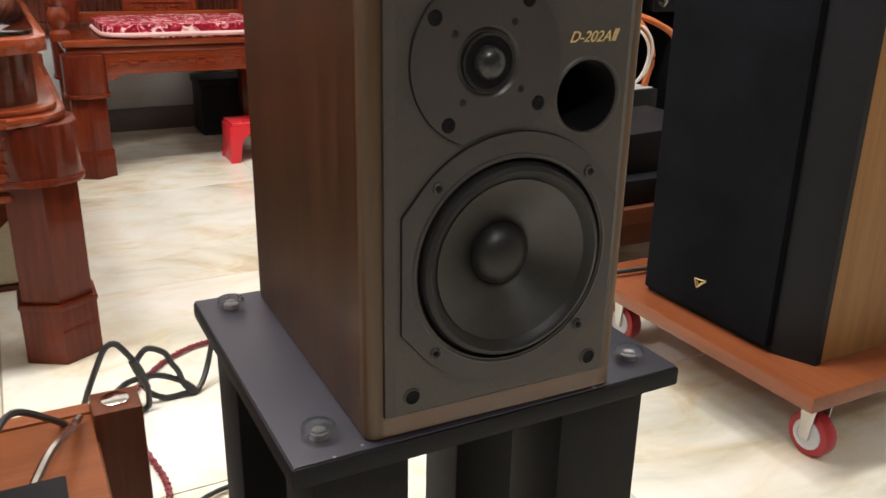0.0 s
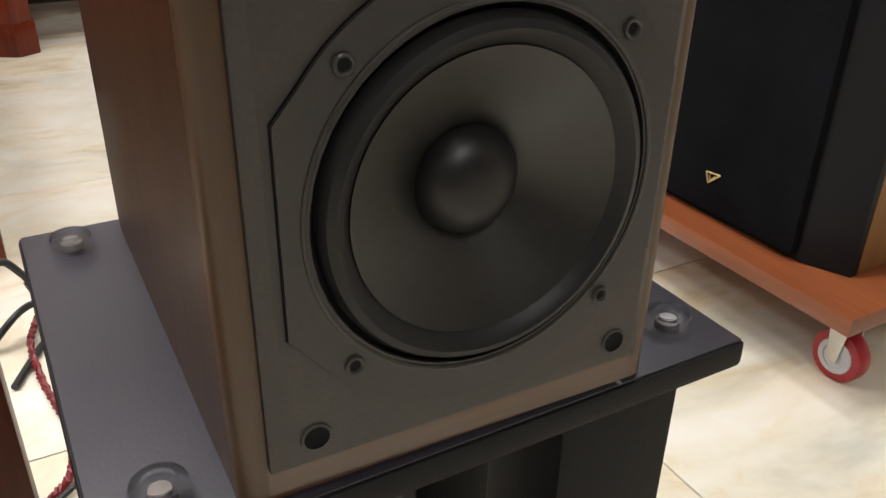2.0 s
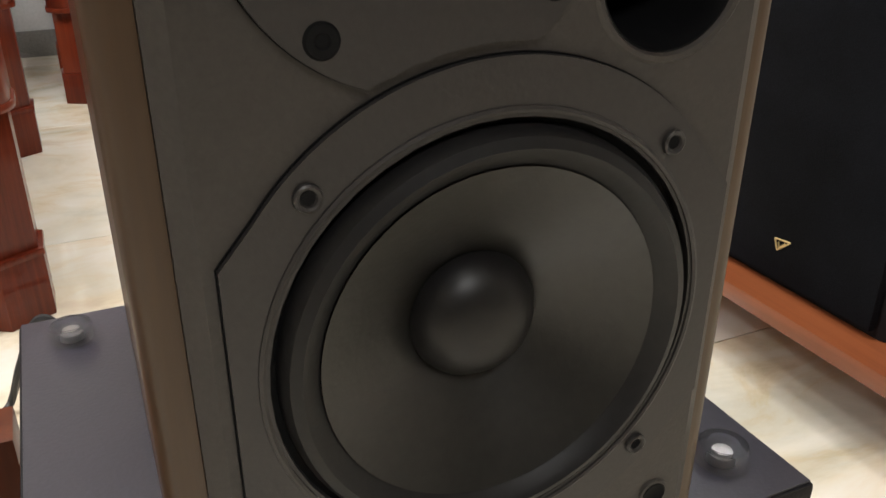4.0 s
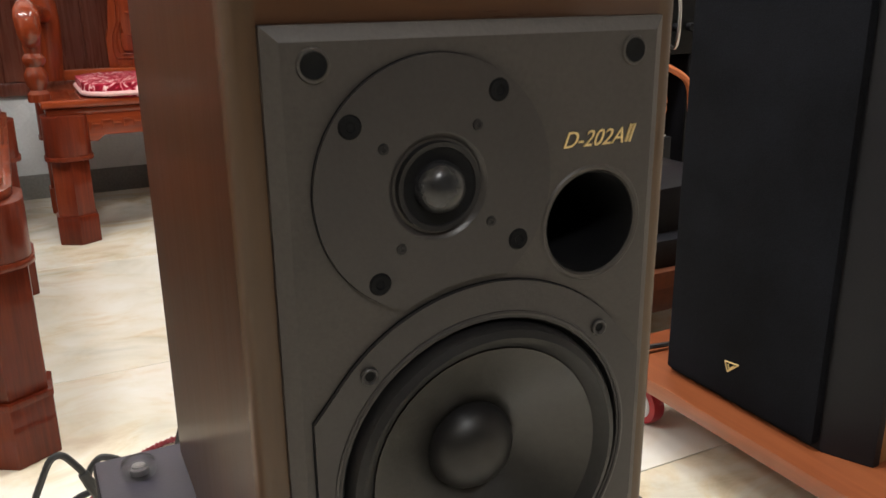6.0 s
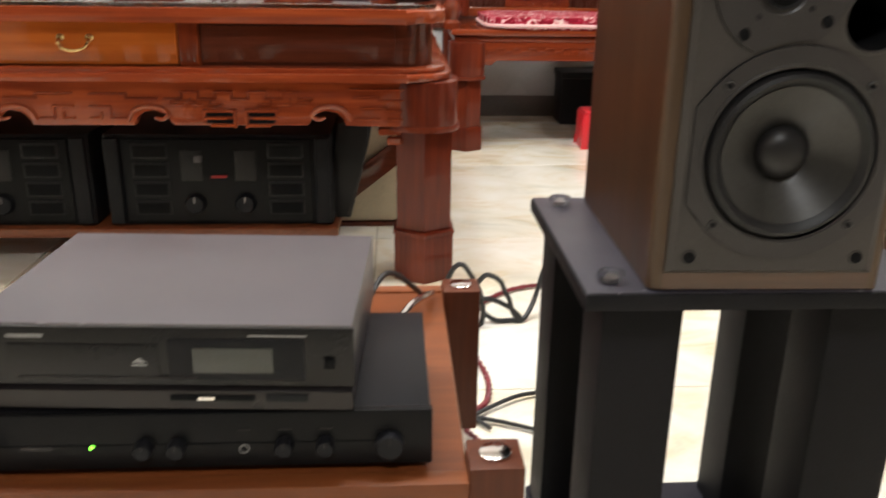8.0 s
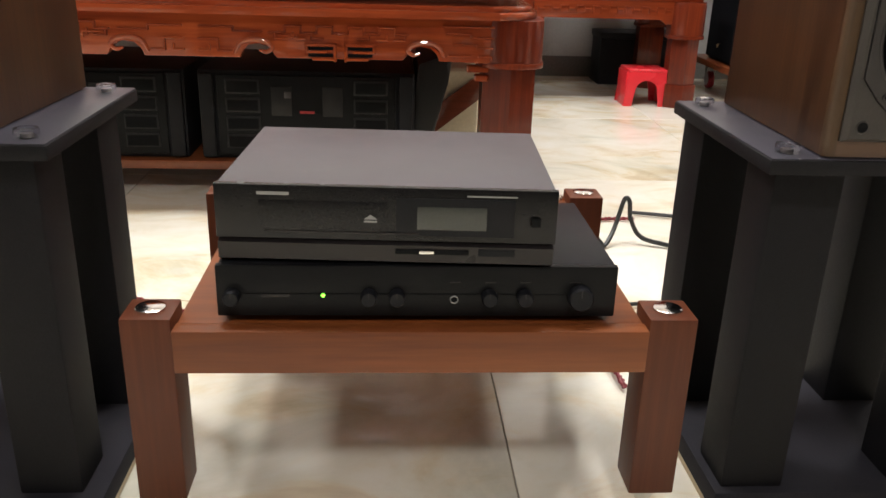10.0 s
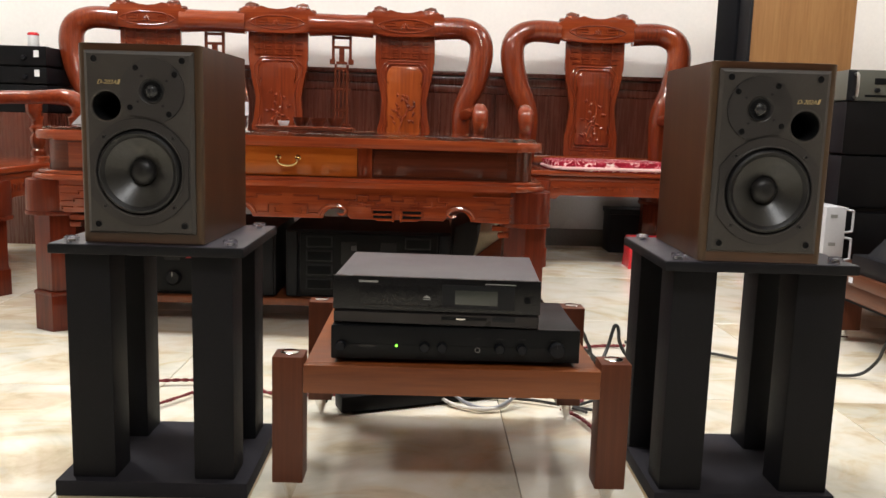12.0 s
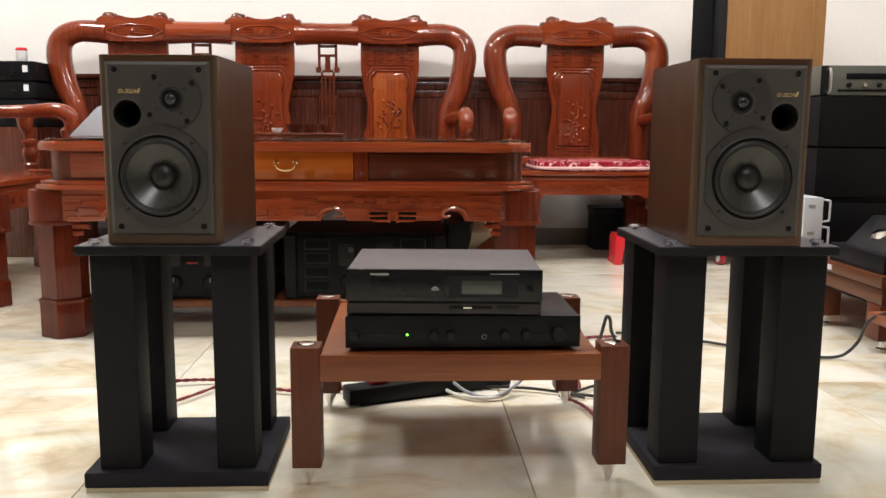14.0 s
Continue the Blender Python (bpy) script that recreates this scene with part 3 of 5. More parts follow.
def speaker_stand(plate, base, front, back, fx, bx, label):
    """plate and base: x and y ranges; front and back: y ranges of the columns; fx, bx: their x ranges."""
    cx, cy = sum(plate[:2]) / 2, sum(plate[2:]) / 2
    st = thing("speaker_stand", label, "speaker stand", (cx, cy, 0), 0, "pair of speaker stands")

    def local(r, z0, z1, bevel, shrink=0.0):
        return box((r[0] - cx + shrink, r[2] - cy + shrink, z0), (r[1] - cx - shrink, r[3] - cy - shrink, z1), bevel)

    # weaker light on the upright edges is coloured in: near-black plate, paler top layer
    tp = part("top_plate", local(plate, 0.452, 0.4685, 0.0035), STAND_BLACK, st, "top plate with its edges coloured dark for their weaker light")
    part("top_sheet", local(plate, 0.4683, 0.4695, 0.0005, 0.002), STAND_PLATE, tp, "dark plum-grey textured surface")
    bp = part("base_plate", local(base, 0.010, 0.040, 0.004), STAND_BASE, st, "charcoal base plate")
    part("underlay", local(base, 0.0, 0.0095, 0.001, 0.002), PALE_WOOD, bp, "pale board under the base")
    for ys, xs in ((front, fx), (back, bx)):
        for x0, x1 in xs:
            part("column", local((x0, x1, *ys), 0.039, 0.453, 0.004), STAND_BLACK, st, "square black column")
    for sx in (-1, 1):
        for sy in (-1, 1):
            x, y = sx * ((plate[1] - plate[0]) / 2 - 0.030), sy * ((plate[3] - plate[2]) / 2 - 0.031)
            cap = part("levelling_cap", lathe([(0.0, 0.4694), (0.0122, 0.4694), (0.0125, 0.4770), (0.0116, 0.4790), (0.0080, 0.4790), (0.0074, 0.4774), (0.0, 0.4774)], (x, y, 0), "z", 28), CLEAR_CAP, st, "clear plastic cap")
            part("screw", lathe([(0.0, 0.4695), (0.0050, 0.4695), (0.0050, 0.4735), (0.0, 0.4738)], (x, y, 0), "z", 14), STEEL, cap, "small steel screw under the cap")
    return st


speaker_stand((0.110, 0.447, 0.466, 0.776), (0.126, 0.457, 0.492, 0.796), (0.505, 0.581), (0.706, 0.784), ((0.137, 0.215), (0.358, 0.446)), ((0.130, 0.206), (0.369, 0.448)), "black four-column speaker stand with plum-grey top plate")
speaker_stand((-0.945, -0.611, 0.482, 0.795), (-0.952, -0.610, 0.491, 0.798), (0.508, 0.583), (0.706, 0.786), ((-0.927, -0.849), (-0.709, -0.636)), ((-0.933, -0.857), (-0.712, -0.638)), "black four-column speaker stand with plum-grey top plate")
small_loudspeaker((0.2715, 0.471, 0.471), 1, -1.0, "small walnut bookshelf loudspeaker standing on the black stand")
small_loudspeaker((-0.787, 0.502, 0.471), -1, -2.0, "small walnut bookshelf loudspeaker standing on the black stand")

# ---- hi-fi rack with amplifier and disc player ----
rack = thing("hifi_rack", "low red-brown wooden hi-fi rack on steel spikes", "hi-fi rack", (-0.2475, 0.738, 0))
part("shelf", box((-0.262, -0.2325, 0.244), (0.262, 0.2325, 0.264), 0.003), RACK_WOOD, rack)
for sy in (-1, 1):
    part("rail", box((-0.262, sy * 0.245 - 0.012, 0.215), (0.262, sy * 0.245 + 0.012, 0.2665), 0.003), RACK_WOOD, rack)
for sx in (-1, 1):
    part("side_rail", box((sx * 0.255 - 0.010, -0.2325, 0.215), (sx * 0.255 + 0.010, 0.2325, 0.2435), 0.002), RACK_WOOD, rack)
    for sy in (-1, 1):
        x, y = sx * 0.2895, sy * 0.225
        leg = part("leg", box((x - 0.0275, y - 0.0275, 0.046), (x + 0.0275, y + 0.0275, 0.279), 0.003), RACK_WOOD_SHADED, rack)
        part("cap_disc", lathe([(0.0, 0.2785), (0.0165, 0.2785), (0.0165, 0.2815), (0.015, 0.2825), (0.0, 0.2825)], (x, y, 0), "z", 28), CHROME, leg, "polished steel cap")
        part("spike", lathe([(0.0, 0.0), (0.0018, 0.002), (0.016, 0.038), (0.017, 0.046), (0.0, 0.046)], (x, y, 0), "z", 24), CHROME, leg, "polished conical steel spike")

AX0, AX1, AY = -0.464, -0.021, 0.508
amp = thing("amplifier", "slim black stereo amplifier with green power light", "amplifier", ((AX0 + AX1) / 2, AY, 0.2665))
hw = (AX1 - AX0) / 2
part("case", box((-hw + 0.002, 0.010, 0.008), (hw - 0.002, 0.235, 0.066), 0.002), AMP_BLACK, amp)
part("front_panel", box((-hw, 0.0, 0.006), (hw, 0.010, 0.0665), 0.0025), AMP_FACE, amp, "plain black front panel")
part("groove_line", box((-hw + 0.03, -0.0006, 0.0325), (hw - 0.03, 0.0004, 0.0337)), HOLE, amp)
for x in (-hw + 0.03, hw - 0.03):
    for y in (0.03, 0.2):
        part("foot", lathe([(0.0, 0.0), (0.012, 0.0), (0.013, 0.006), (0.013, 0.009), (0.0, 0.009)], (x, y, 0), "z", 20), RUBBER, amp)
for x, r in ((-0.204, 0.0095), (-0.0555, 0.0095), (-0.0245, 0.0095), (0.078, 0.0095), (0.1175, 0.0095), (0.180, 0.0150)):
    knob = part("knob", lathe([(0.0, 0.013), (r * 0.80, 0.013), (r * 0.92, 0.011), (r * 0.95, 0.0), (0, 0.0)], (x, 0, 0.031), "y", 28, flip=-1), AMP_BLACK, amp, "round black knob")
    part("pointer", box((x - 0.0006, -0.0136, 0.031 + r * 0.2), (x + 0.0006, -0.0129, 0.031 + r * 0.85)), CD_LIP, knob)
part("power_light", lathe([(0.0, 0.0030), (0.0018, 0.0022), (0.0024, 0.0), (0.0, 0.0)], (-0.1055, 0, 0.0315), "y", 16, flip=-1), LED, amp, "small lit green lamp")
jack = part("headphone_jack", lathe([(0.0048, 0.0), (0.0046, 0.002), (0.0038, 0.002), (0.0034, 0.0005), (0.0, 0.0005)], (0.039, 0, 0.027), "y", 24, flip=-1), PRINT_GREY, amp, "steel-rimmed headphone jack")
part("socket_hole", lathe([(0.0, 0.0009), (0.0035, 0.001), (0.0035, 0.0003)], (0.039, 0, 0.027), "y", 16, flip=-1), HOLE, jack)
part("maker_print", box((-0.172, -0.0006, 0.029), (-0.142, 0.0004, 0.0325)), CD_LIP, amp, "faint printed bar")
for x in (0.034, 0.073, 0.112, 0.168):
    part("legend", box((x, -0.0005, 0.047), (x + 0.012, 0.0004, 0.0482)), CD_LIP, amp)

CX0, CX1, CY = -0.463, -0.095, 0.515
player = thing("disc_player", "dark grey compact disc player lying on the amplifier", "disc player", ((CX0 + CX1) / 2, CY, 0.3325), -2.8)
hw = (CX1 - CX0) / 2
part("case", box((-hw + 0.002, 0.008, 0.0075), (hw - 0.002, 0.275, 0.0868), 0.002), CD_TOP, player, "dark grey painted steel case")
part("front_panel", box((-hw, 0.0, 0.027), (hw, 0.009, 0.0875), 0.0015), CD_FACE, player, "black front panel")
lip = prism([(0.003, 0.0015), (-0.004, 0.005), (-0.004, 0.0235), (0.009, 0.027), (0.012, 0.0015)], 2 * hw - 0.004, "x", -hw + 0.002, 0.001)
part("lower_lip", lip, CD_LIP, player, "brown-grey sloping lower lip")
part("base_pad", box((-hw + 0.03, 0.02, 0.0), (hw - 0.03, 0.25, 0.0076), 0.002), RUBBER, player)
tray = part("disc_tray", box((-0.138, -0.0012, 0.037), (0.001, 0.0006, 0.0705), 0.0008), CD_FACE, player, "closed disc tray")
part("tray_line", box((-0.132, -0.002, 0.0355), (0.035, -0.0004, 0.0372), 0.0004), CD_LIP, player)
part("eject_mark", prism([(-0.024, 0.052), (-0.010, 0.052), (-0.017, 0.057)], 0.001, "y", -0.0022), PRINT_GREY, player)
part("eject_bar", box((-0.024, -0.0022, 0.0485), (-0.010, -0.0012, 0.0503)), PRINT_GREY, player)
win = part("display_window", box((0.010, -0.0012, 0.034), (0.138, 0.0006, 0.0765), 0.0006), BLACK_PLASTIC, player)
part("display", box((0.033, -0.0018, 0.0415), (0.108, -0.0009, 0.0675), 0.0004), DISPLAY, player, "pale grey-green display")
part("button", box((0.156, -0.004, 0.048), (0.166, 0.0006, 0.058), 0.001), HOLE, player)
part("maker_print", box((-0.138, -0.0005, 0.0765), (-0.104, 0.0004, 0.0800)), PRINT_GREY, player, "pale printed bar")
part("legend", box((0.086, -0.0005, 0.0790), (0.140, 0.0004, 0.0806)), PRINT_GREY, player)
part("lip_slot", box((0.010, -0.0058, 0.0145), (0.090, -0.0042, 0.0200), 0.0006), HOLE, player)
part("slider", box((0.036, -0.0068, 0.0152), (0.052, -0.0050, 0.0192), 0.0006), CHROME, player)
part("window_strip", box((0.100, -0.0052, 0.0135), (0.140, -0.0040, 0.0215), 0.0006), BLACK_PLASTIC, player)

# ---- chandelier over the table ----
chandelier = thing("chandelier", "brass ceiling chandelier with a ring of small lit bulbs", "chandelier", (-0.75, 1.75, 0))
part("rod", lathe([(0.0, 2.55), (0.012, 2.55), (0.012, 3.36), (0.06, 3.37), (0.06, 3.399), (0.0, 3.399)], (0, 0, 0), "z", 16), BRASS, chandelier)
BULB = glow("warm_white_bulb", (1.0, 0.90, 0.76), 60.0)
for k in range(8):
    a = 2 * math.pi * k / 8 + 0.2
    r = 0.30 if k % 2 else 0.42
    x, y = r * math.cos(a), r * math.sin(a)
    armp = part("arm", sweep([(0, 0, 2.60), (x * 0.5, y * 0.5, 2.54), (x * 0.95, y * 0.95, 2.57), (x, y, 2.62)], 0.007, 6, 4), BRASS, chandelier)
    part("bulb", lathe([(0.0, 2.62), (0.018, 2.63), (0.030, 2.66), (0.026, 2.69), (0.010, 2.715), (0.0, 2.72)], (x, y, 0), "z", 14), BULB, armp, "small lit bulb")

# ---- carved table ----


def hexagon(cx, cy, r, first=-90, n=6):
    return [(cx + r * math.cos(radians(first + 360 * k / n)), cy + r * math.sin(radians(first + 360 * k / n))) for k in range(n)]


def rounded(x0, x1, y0, y1, r, n=8):
    """The outline of a rectangle with rounded corners."""
    return arc(x1 - r, y0 + r, r, -90, 0, n) + arc(x1 - r, y1 - r, r, 0, 90, n) + arc(x0 + r, y1 - r, r, 90, 180, n) + arc(x0 + r, y0 + r, r, 180, 270, n)


def key_line(points, y, w=0.0050, proud=0.0065, bm=None):
    """A raised square-edged line that runs from point to point in x and z on a front face."""
    bm = bm or bmesh.new()
    for (xa, za), (xb, zb) in zip(points, points[1:]):
        box((min(xa, xb) - w / 2, y - proud, min(za, zb) - w / 2), (max(xa, xb) + w / 2, y + 0.001, max(za, zb) + w / 2), 0.0016, bm, 1)
    return bm


table = thing("coffee_table", "large carved rosewood coffee table with glass top", "table", (-0.73, 1.62, 0))
HW, DP = 0.786, 1.16
part("tabletop", prism(rounded(-HW, HW, 0.0, DP, 0.085), 0.030, "z", 0.607, 0.012), TABLE_WOOD, table, "glossy red-brown top with rounded edge")
glass = part("glass_sheet", prism(rounded(-HW + 0.018, HW - 0.018, 0.016, DP - 0.016, 0.075), 0.009, "z", 0.6375, 0.0015), GLASS, table, "thick clear greenish glass")
glass.visible_shadow = False
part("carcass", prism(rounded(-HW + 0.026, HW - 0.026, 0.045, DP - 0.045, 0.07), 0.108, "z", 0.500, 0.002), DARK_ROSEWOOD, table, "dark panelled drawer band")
for sx in (-1, 1):
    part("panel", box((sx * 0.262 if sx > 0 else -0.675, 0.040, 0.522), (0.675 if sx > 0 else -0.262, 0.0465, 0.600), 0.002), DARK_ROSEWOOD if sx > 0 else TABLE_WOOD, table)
    part("stile", box((sx * 0.235 - 0.022, 0.034, 0.512), (sx * 0.235 + 0.022, 0.047, 0.608), 0.003), ROSEWOOD_UP, table)
drawer = part("drawer", box((-0.212, 0.030, 0.517), (0.212, 0.048, 0.606), 0.004), DRAWER_WOOD, table, "lighter orange-brown drawer front")
handle = sweep([(-0.030, 0.029, 0.572), (-0.031, 0.016, 0.566), (-0.022, 0.012, 0.553), (0.0, 0.011, 0.548), (0.022, 0.012, 0.553), (0.031, 0.016, 0.566), (0.030, 0.029, 0.572)], [0.004, 0.0035, 0.0032, 0.004, 0.0032, 0.0035, 0.004], 8, 4)
for x in (-0.030, 0.030):
    lathe([(0.0, 0.002), (0.009, 0.0), (0.009, -0.002), (0.004, -0.006), (0.0, -0.006)], (x, 0.030, 0.573), "y", 16, handle)
part("drawer_handle", handle, BRASS, drawer, "curved brass bail handle")
for grow, z, h, bev, wood_kind in ((0.016, 0.486, 0.017, 0.008, TABLE_WOOD), (0.004, 0.5035, 0.011, 0.005, TABLE_WOOD)):
    part("moulding", prism(rounded(-HW - grow, HW + grow, 0.008 - grow, DP - 0.008 + grow, 0.10), h, "z", z, bev), wood_kind, table)
# front apron with a cut lower edge
low, mid = 0.388, 0.420


def notch(x):
    """A scrolled notch in the lower edge."""
    return [(x - 0.040, low), (x - 0.036, mid - 0.012), (x - 0.022, mid), (x + 0.004, mid + 0.004), (x + 0.026, mid - 0.004), (x + 0.036, low + 0.008), (x + 0.044, low)]


edge = []
for c, mirror in ((-0.526, True), (-0.149, False), (0.149, True), (0.526, False)):
    edge += notch(c) if mirror else [(2 * c - x, z) for x, z in notch(c)[::-1]]
edge = [(-0.700, low - 0.004)] + edge + [(0.700, low - 0.004), (0.700, 0.488), (-0.700, 0.488)]
part("apron", prism(edge, 0.030, "y", 0.020, 0.003), TABLE_WOOD, table, "carved front apron")
for c in (-0.526, -0.149, 0.149, 0.526):
    sx = -1 if c in (-0.149, 0.526) else 1
    curl = [(c + sx * u, 0.018, z) for u, z in ((-0.052, 0.398), (-0.040, 0.420), (-0.014, 0.430), (0.018, 0.426), (0.032, 0.412), (0.020, 0.402), (0.004, 0.406))]
    part("scroll", sweep(curl, [0.0035, 0.0055, 0.006, 0.006, 0.0055, 0.005, 0.003], 8, 5), TABLE_WOOD, table, "carved scroll over the notch")
for c in (-0.338, 0.338):
    # stepped key lines along the upper band
    line = []
    for k in range(-4, 5):
        x, z = c + k * 0.036, 0.462 if k % 2 else 0.447
        line += [(x - 0.018, z), (x + 0.012, z)]
    part("fret", key_line([line[0]] + [p for a, b in zip(line, line[1:]) for p in ((b[0], a[1]), b)], 0.0205), TABLE_WOOD, table, "raised stepped fretwork carving")
    for sx in (-1, 1):
        for k in range(3):
            x = c + sx * (0.040 + 0.042 * k)
            part("fret", key_line([(x, 0.434), (x + sx * 0.026, 0.434), (x + sx * 0.026, 0.446)], 0.0205), TABLE_WOOD, table, "raised fretwork carving")
        x = c + sx * 0.012
        motif = key_line([(x, 0.386), (x, 0.421), (c + sx * 0.078, 0.421)], 0.021, 0.007, 0.009)
        key_line([(x, 0.389), (c + sx * 0.062, 0.389)], 0.021, 0.007, 0.009, motif)
        key_line([(c + sx * 0.032, 0.405), (c + sx * 0.078, 0.405), (c + sx * 0.078, 0.421)], 0.021, 0.006, 0.009, motif)
        fr = part("pierced_fret", motif, TABLE_WOOD, table, "pierced fretwork")
        part("slot", box((c + sx * 0.017, 0.0175, 0.409), (c + sx * 0.074, 0.0205, 0.4175)), HOLE, fr, "dark pierced slot")
        part("slot", box((c + sx * 0.017, 0.0175, 0.3935), (c + sx * 0.074, 0.0205, 0.4015)), HOLE, fr, "dark pierced slot")
for sx in (-1, 1):
    for run in (((0.575, 0.468), (0.695, 0.468)), ((0.585, 0.452), (0.640, 0.452), (0.640, 0.444), (0.692, 0.444)), ((0.600, 0.428), (0.655, 0.428), (0.655, 0.420), (0.690, 0.420)), ((0.590, 0.402), (0.640, 0.402)), ((0.660, 0.402), (0.690, 0.402), (0.690, 0.396))):
        part("fret", key_line([(sx * x, z) for x, z in run], 0.0205), TABLE_WOOD, table, "raised fretwork carving")
    for run in (((0.020, 0.458), (0.095, 0.458), (0.095, 0.448), (0.160, 0.448)), ((0.018, 0.430), (0.060, 0.430), (0.060, 0.404), (0.090, 0.404)), ((0.018, 0.404), (0.040, 0.404), (0.040, 0.416)), ((0.195, 0.440), (0.240, 0.440), (0.240, 0.428))):
        part("fret", key_line([(sx * x, z) for x, z in run], 0.0205), TABLE_WOOD, table, "raised fretwork carving")
    part("side_apron", box((sx * (HW - 0.040) - 0.014, 0.09, 0.39), (sx * (HW - 0.040) + 0.014, DP - 0.09, 0.486), 0.004), TABLE_WOOD, table)
part("back_apron", box((-0.70, DP - 0.05, 0.39), (0.70, DP - 0.02, 0.486), 0.004), TABLE_WOOD, table)
for sx in (-1, 1):
    for y in (0.118, DP - 0.098):
        x = sx * 0.742
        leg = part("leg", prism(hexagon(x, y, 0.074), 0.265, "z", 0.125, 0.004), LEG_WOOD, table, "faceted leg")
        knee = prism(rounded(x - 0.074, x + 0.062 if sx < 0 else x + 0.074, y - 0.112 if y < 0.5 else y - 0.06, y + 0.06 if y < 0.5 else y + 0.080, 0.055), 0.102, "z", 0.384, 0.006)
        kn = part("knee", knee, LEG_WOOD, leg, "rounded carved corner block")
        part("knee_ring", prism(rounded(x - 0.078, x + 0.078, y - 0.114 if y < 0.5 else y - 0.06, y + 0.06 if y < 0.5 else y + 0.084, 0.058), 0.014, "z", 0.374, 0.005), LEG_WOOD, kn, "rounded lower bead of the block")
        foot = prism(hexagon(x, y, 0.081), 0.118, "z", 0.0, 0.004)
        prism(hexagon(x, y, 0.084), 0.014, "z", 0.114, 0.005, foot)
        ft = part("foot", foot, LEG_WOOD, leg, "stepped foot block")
        fretw = bmesh.new()
        for z0, w in ((0.356, 0.056), (0.334, 0.036)):
            box((x - sx * 0.050, y - 0.05, z0), (x - sx * (0.050 + w), y - 0.03, z0 + 0.018), 0.004, fretw, 1)
        part("bracket", fretw, TABLE_WOOD, leg, "small carved bracket")

# things on the table
tray = thing("tea_tray", "dark wooden tea tray with small cups", "tea tray", (-0.76, 2.28, 0.6475))
part("board", box((-0.175, -0.10, 0.0), (0.175, 0.09, 0.010), 0.003), DARK_ROSEWOOD, tray)
part("rim", box((-0.178, -0.107, 0.008), (0.178, -0.095, 0.016), 0.003), DARK_ROSEWOOD, tray)
for k, (x, y) in enumerate(((-0.082, -0.06), (-0.03, 0.03), (0.04, -0.02), (0.10, 0.03))):
    cup = solid("tea_cup", lathe([(0.0, 0.0), (0.010, 0.0), (0.013, 0.004), (0.019, 0.014), (0.022, 0.024), (0.0208, 0.024), (0.017, 0.014), (0.012, 0.006), (0.0, 0.005)], (0, 0, 0), "z", 24), WHITE_PAINT if k == 0 else DARK_ROSEWOOD, "small white porcelain tea cup on the tray" if k == 0 else "small dark brown tea cup on the tray", "cup", "", (-0.76 + x, 2.28 + y, 0.6575), 0, "tea cups")
    cup.scale = (1, 1, 1) if k == 0 else (1.5, 1.5, 1.6)
bottle = thing("water_bottle", "clear plastic water bottle with blue cap on the table", "bottle", (-1.022, 2.3, 0.647))
bt = part("body", lathe([(0.0, 0.0), (0.030, 0.0), (0.032, 0.006), (0.032, 0.115), (0.028, 0.140), (0.015, 0.168), (0.0135, 0.182), (0.0, 0.182)], (0, 0, 0), "z", 28), BOTTLE, bottle)
part("label", lathe([(0.0324, 0.05), (0.0326, 0.05), (0.0326, 0.10), (0.0324, 0.10)], (0, 0, 0), "z", 28), WATER_WHITE, bottle)
part("cap", lathe([(0.0, 0.205), (0.0145, 0.205), (0.0155, 0.202), (0.0155, 0.182), (0.0, 0.182)], (0, 0, 0), "z", 24), plain("blue_cap_plastic", (0.16, 0.20, 0.62), 0.35), bottle)
cloth = thing("folded_cloth", "pale grey cloth cover standing folded on the table", "cloth", (-1.39, 2.02, 0.647))
part("drape", prism([(-0.16, 0.0), (-0.06, 0.10), (-0.035, 0.112), (0.16, 0.105), (0.18, 0.0)], 0.2, "y", 0.0, 0.012), CLOTH_GREY, cloth)

# ---- carved armchair and sofa ----


def back_post(sx, x_top, x_bot, y_top, parent, z_arm=0.62):
    """The thick horseshoe end: from the crest over the corner and down to the arm."""
    pts = [(sx * (x_top - 0.26), y_top, 1.186), (sx * (x_top - 0.11), y_top - 0.004, 1.190), (sx * (x_top - 0.024), y_top - 0.012, 1.145), (sx * (x_top - 0.006), y_top - 0.022, 1.05), (sx * (x_top - 0.040), y_top - 0.035, 0.90), (sx * (x_top - 0.085), y_top - 0.048, 0.80), (sx * (x_top - 0.105), y_top - 0.05, 0.70), (sx * x_bot, y_top - 0.045, 0.50)]
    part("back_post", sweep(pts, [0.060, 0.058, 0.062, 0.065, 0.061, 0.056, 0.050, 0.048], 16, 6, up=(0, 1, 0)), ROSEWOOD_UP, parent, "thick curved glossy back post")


def arm(sx, x, y_back, parent):
    pts = [(sx * (x - 0.04), y_back, 0.725), (sx * (x + 0.005), y_back - 0.14, 0.745), (sx * (x + 0.03), y_back - 0.30, 0.752), (sx * (x + 0.035), y_back - 0.42, 0.757), (sx * (x + 0.035), y_back - 0.480, 0.735), (sx * (x + 0.034), y_back - 0.492, 0.690), (sx * (x + 0.032), y_back - 0.470, 0.655)]
    part("arm_rail", sweep(pts, [0.032, 0.031, 0.030, 0.036, 0.040, 0.036, 0.024], 14, 6), ROSEWOOD, parent, "curled glossy armrest")
    post = lathe([(0.0, 0.475), (0.034, 0.475), (0.034, 0.50), (0.024, 0.512), (0.034, 0.535), (0.037, 0.560), (0.025, 0.585), (0.035, 0.600), (0.035, 0.612), (0.024, 0.626), (0.030, 0.665), (0.0, 0.69)], (sx * (x + 0.032), y_back - 0.468, 0), "z", 20)
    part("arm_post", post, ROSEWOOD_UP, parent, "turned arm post")


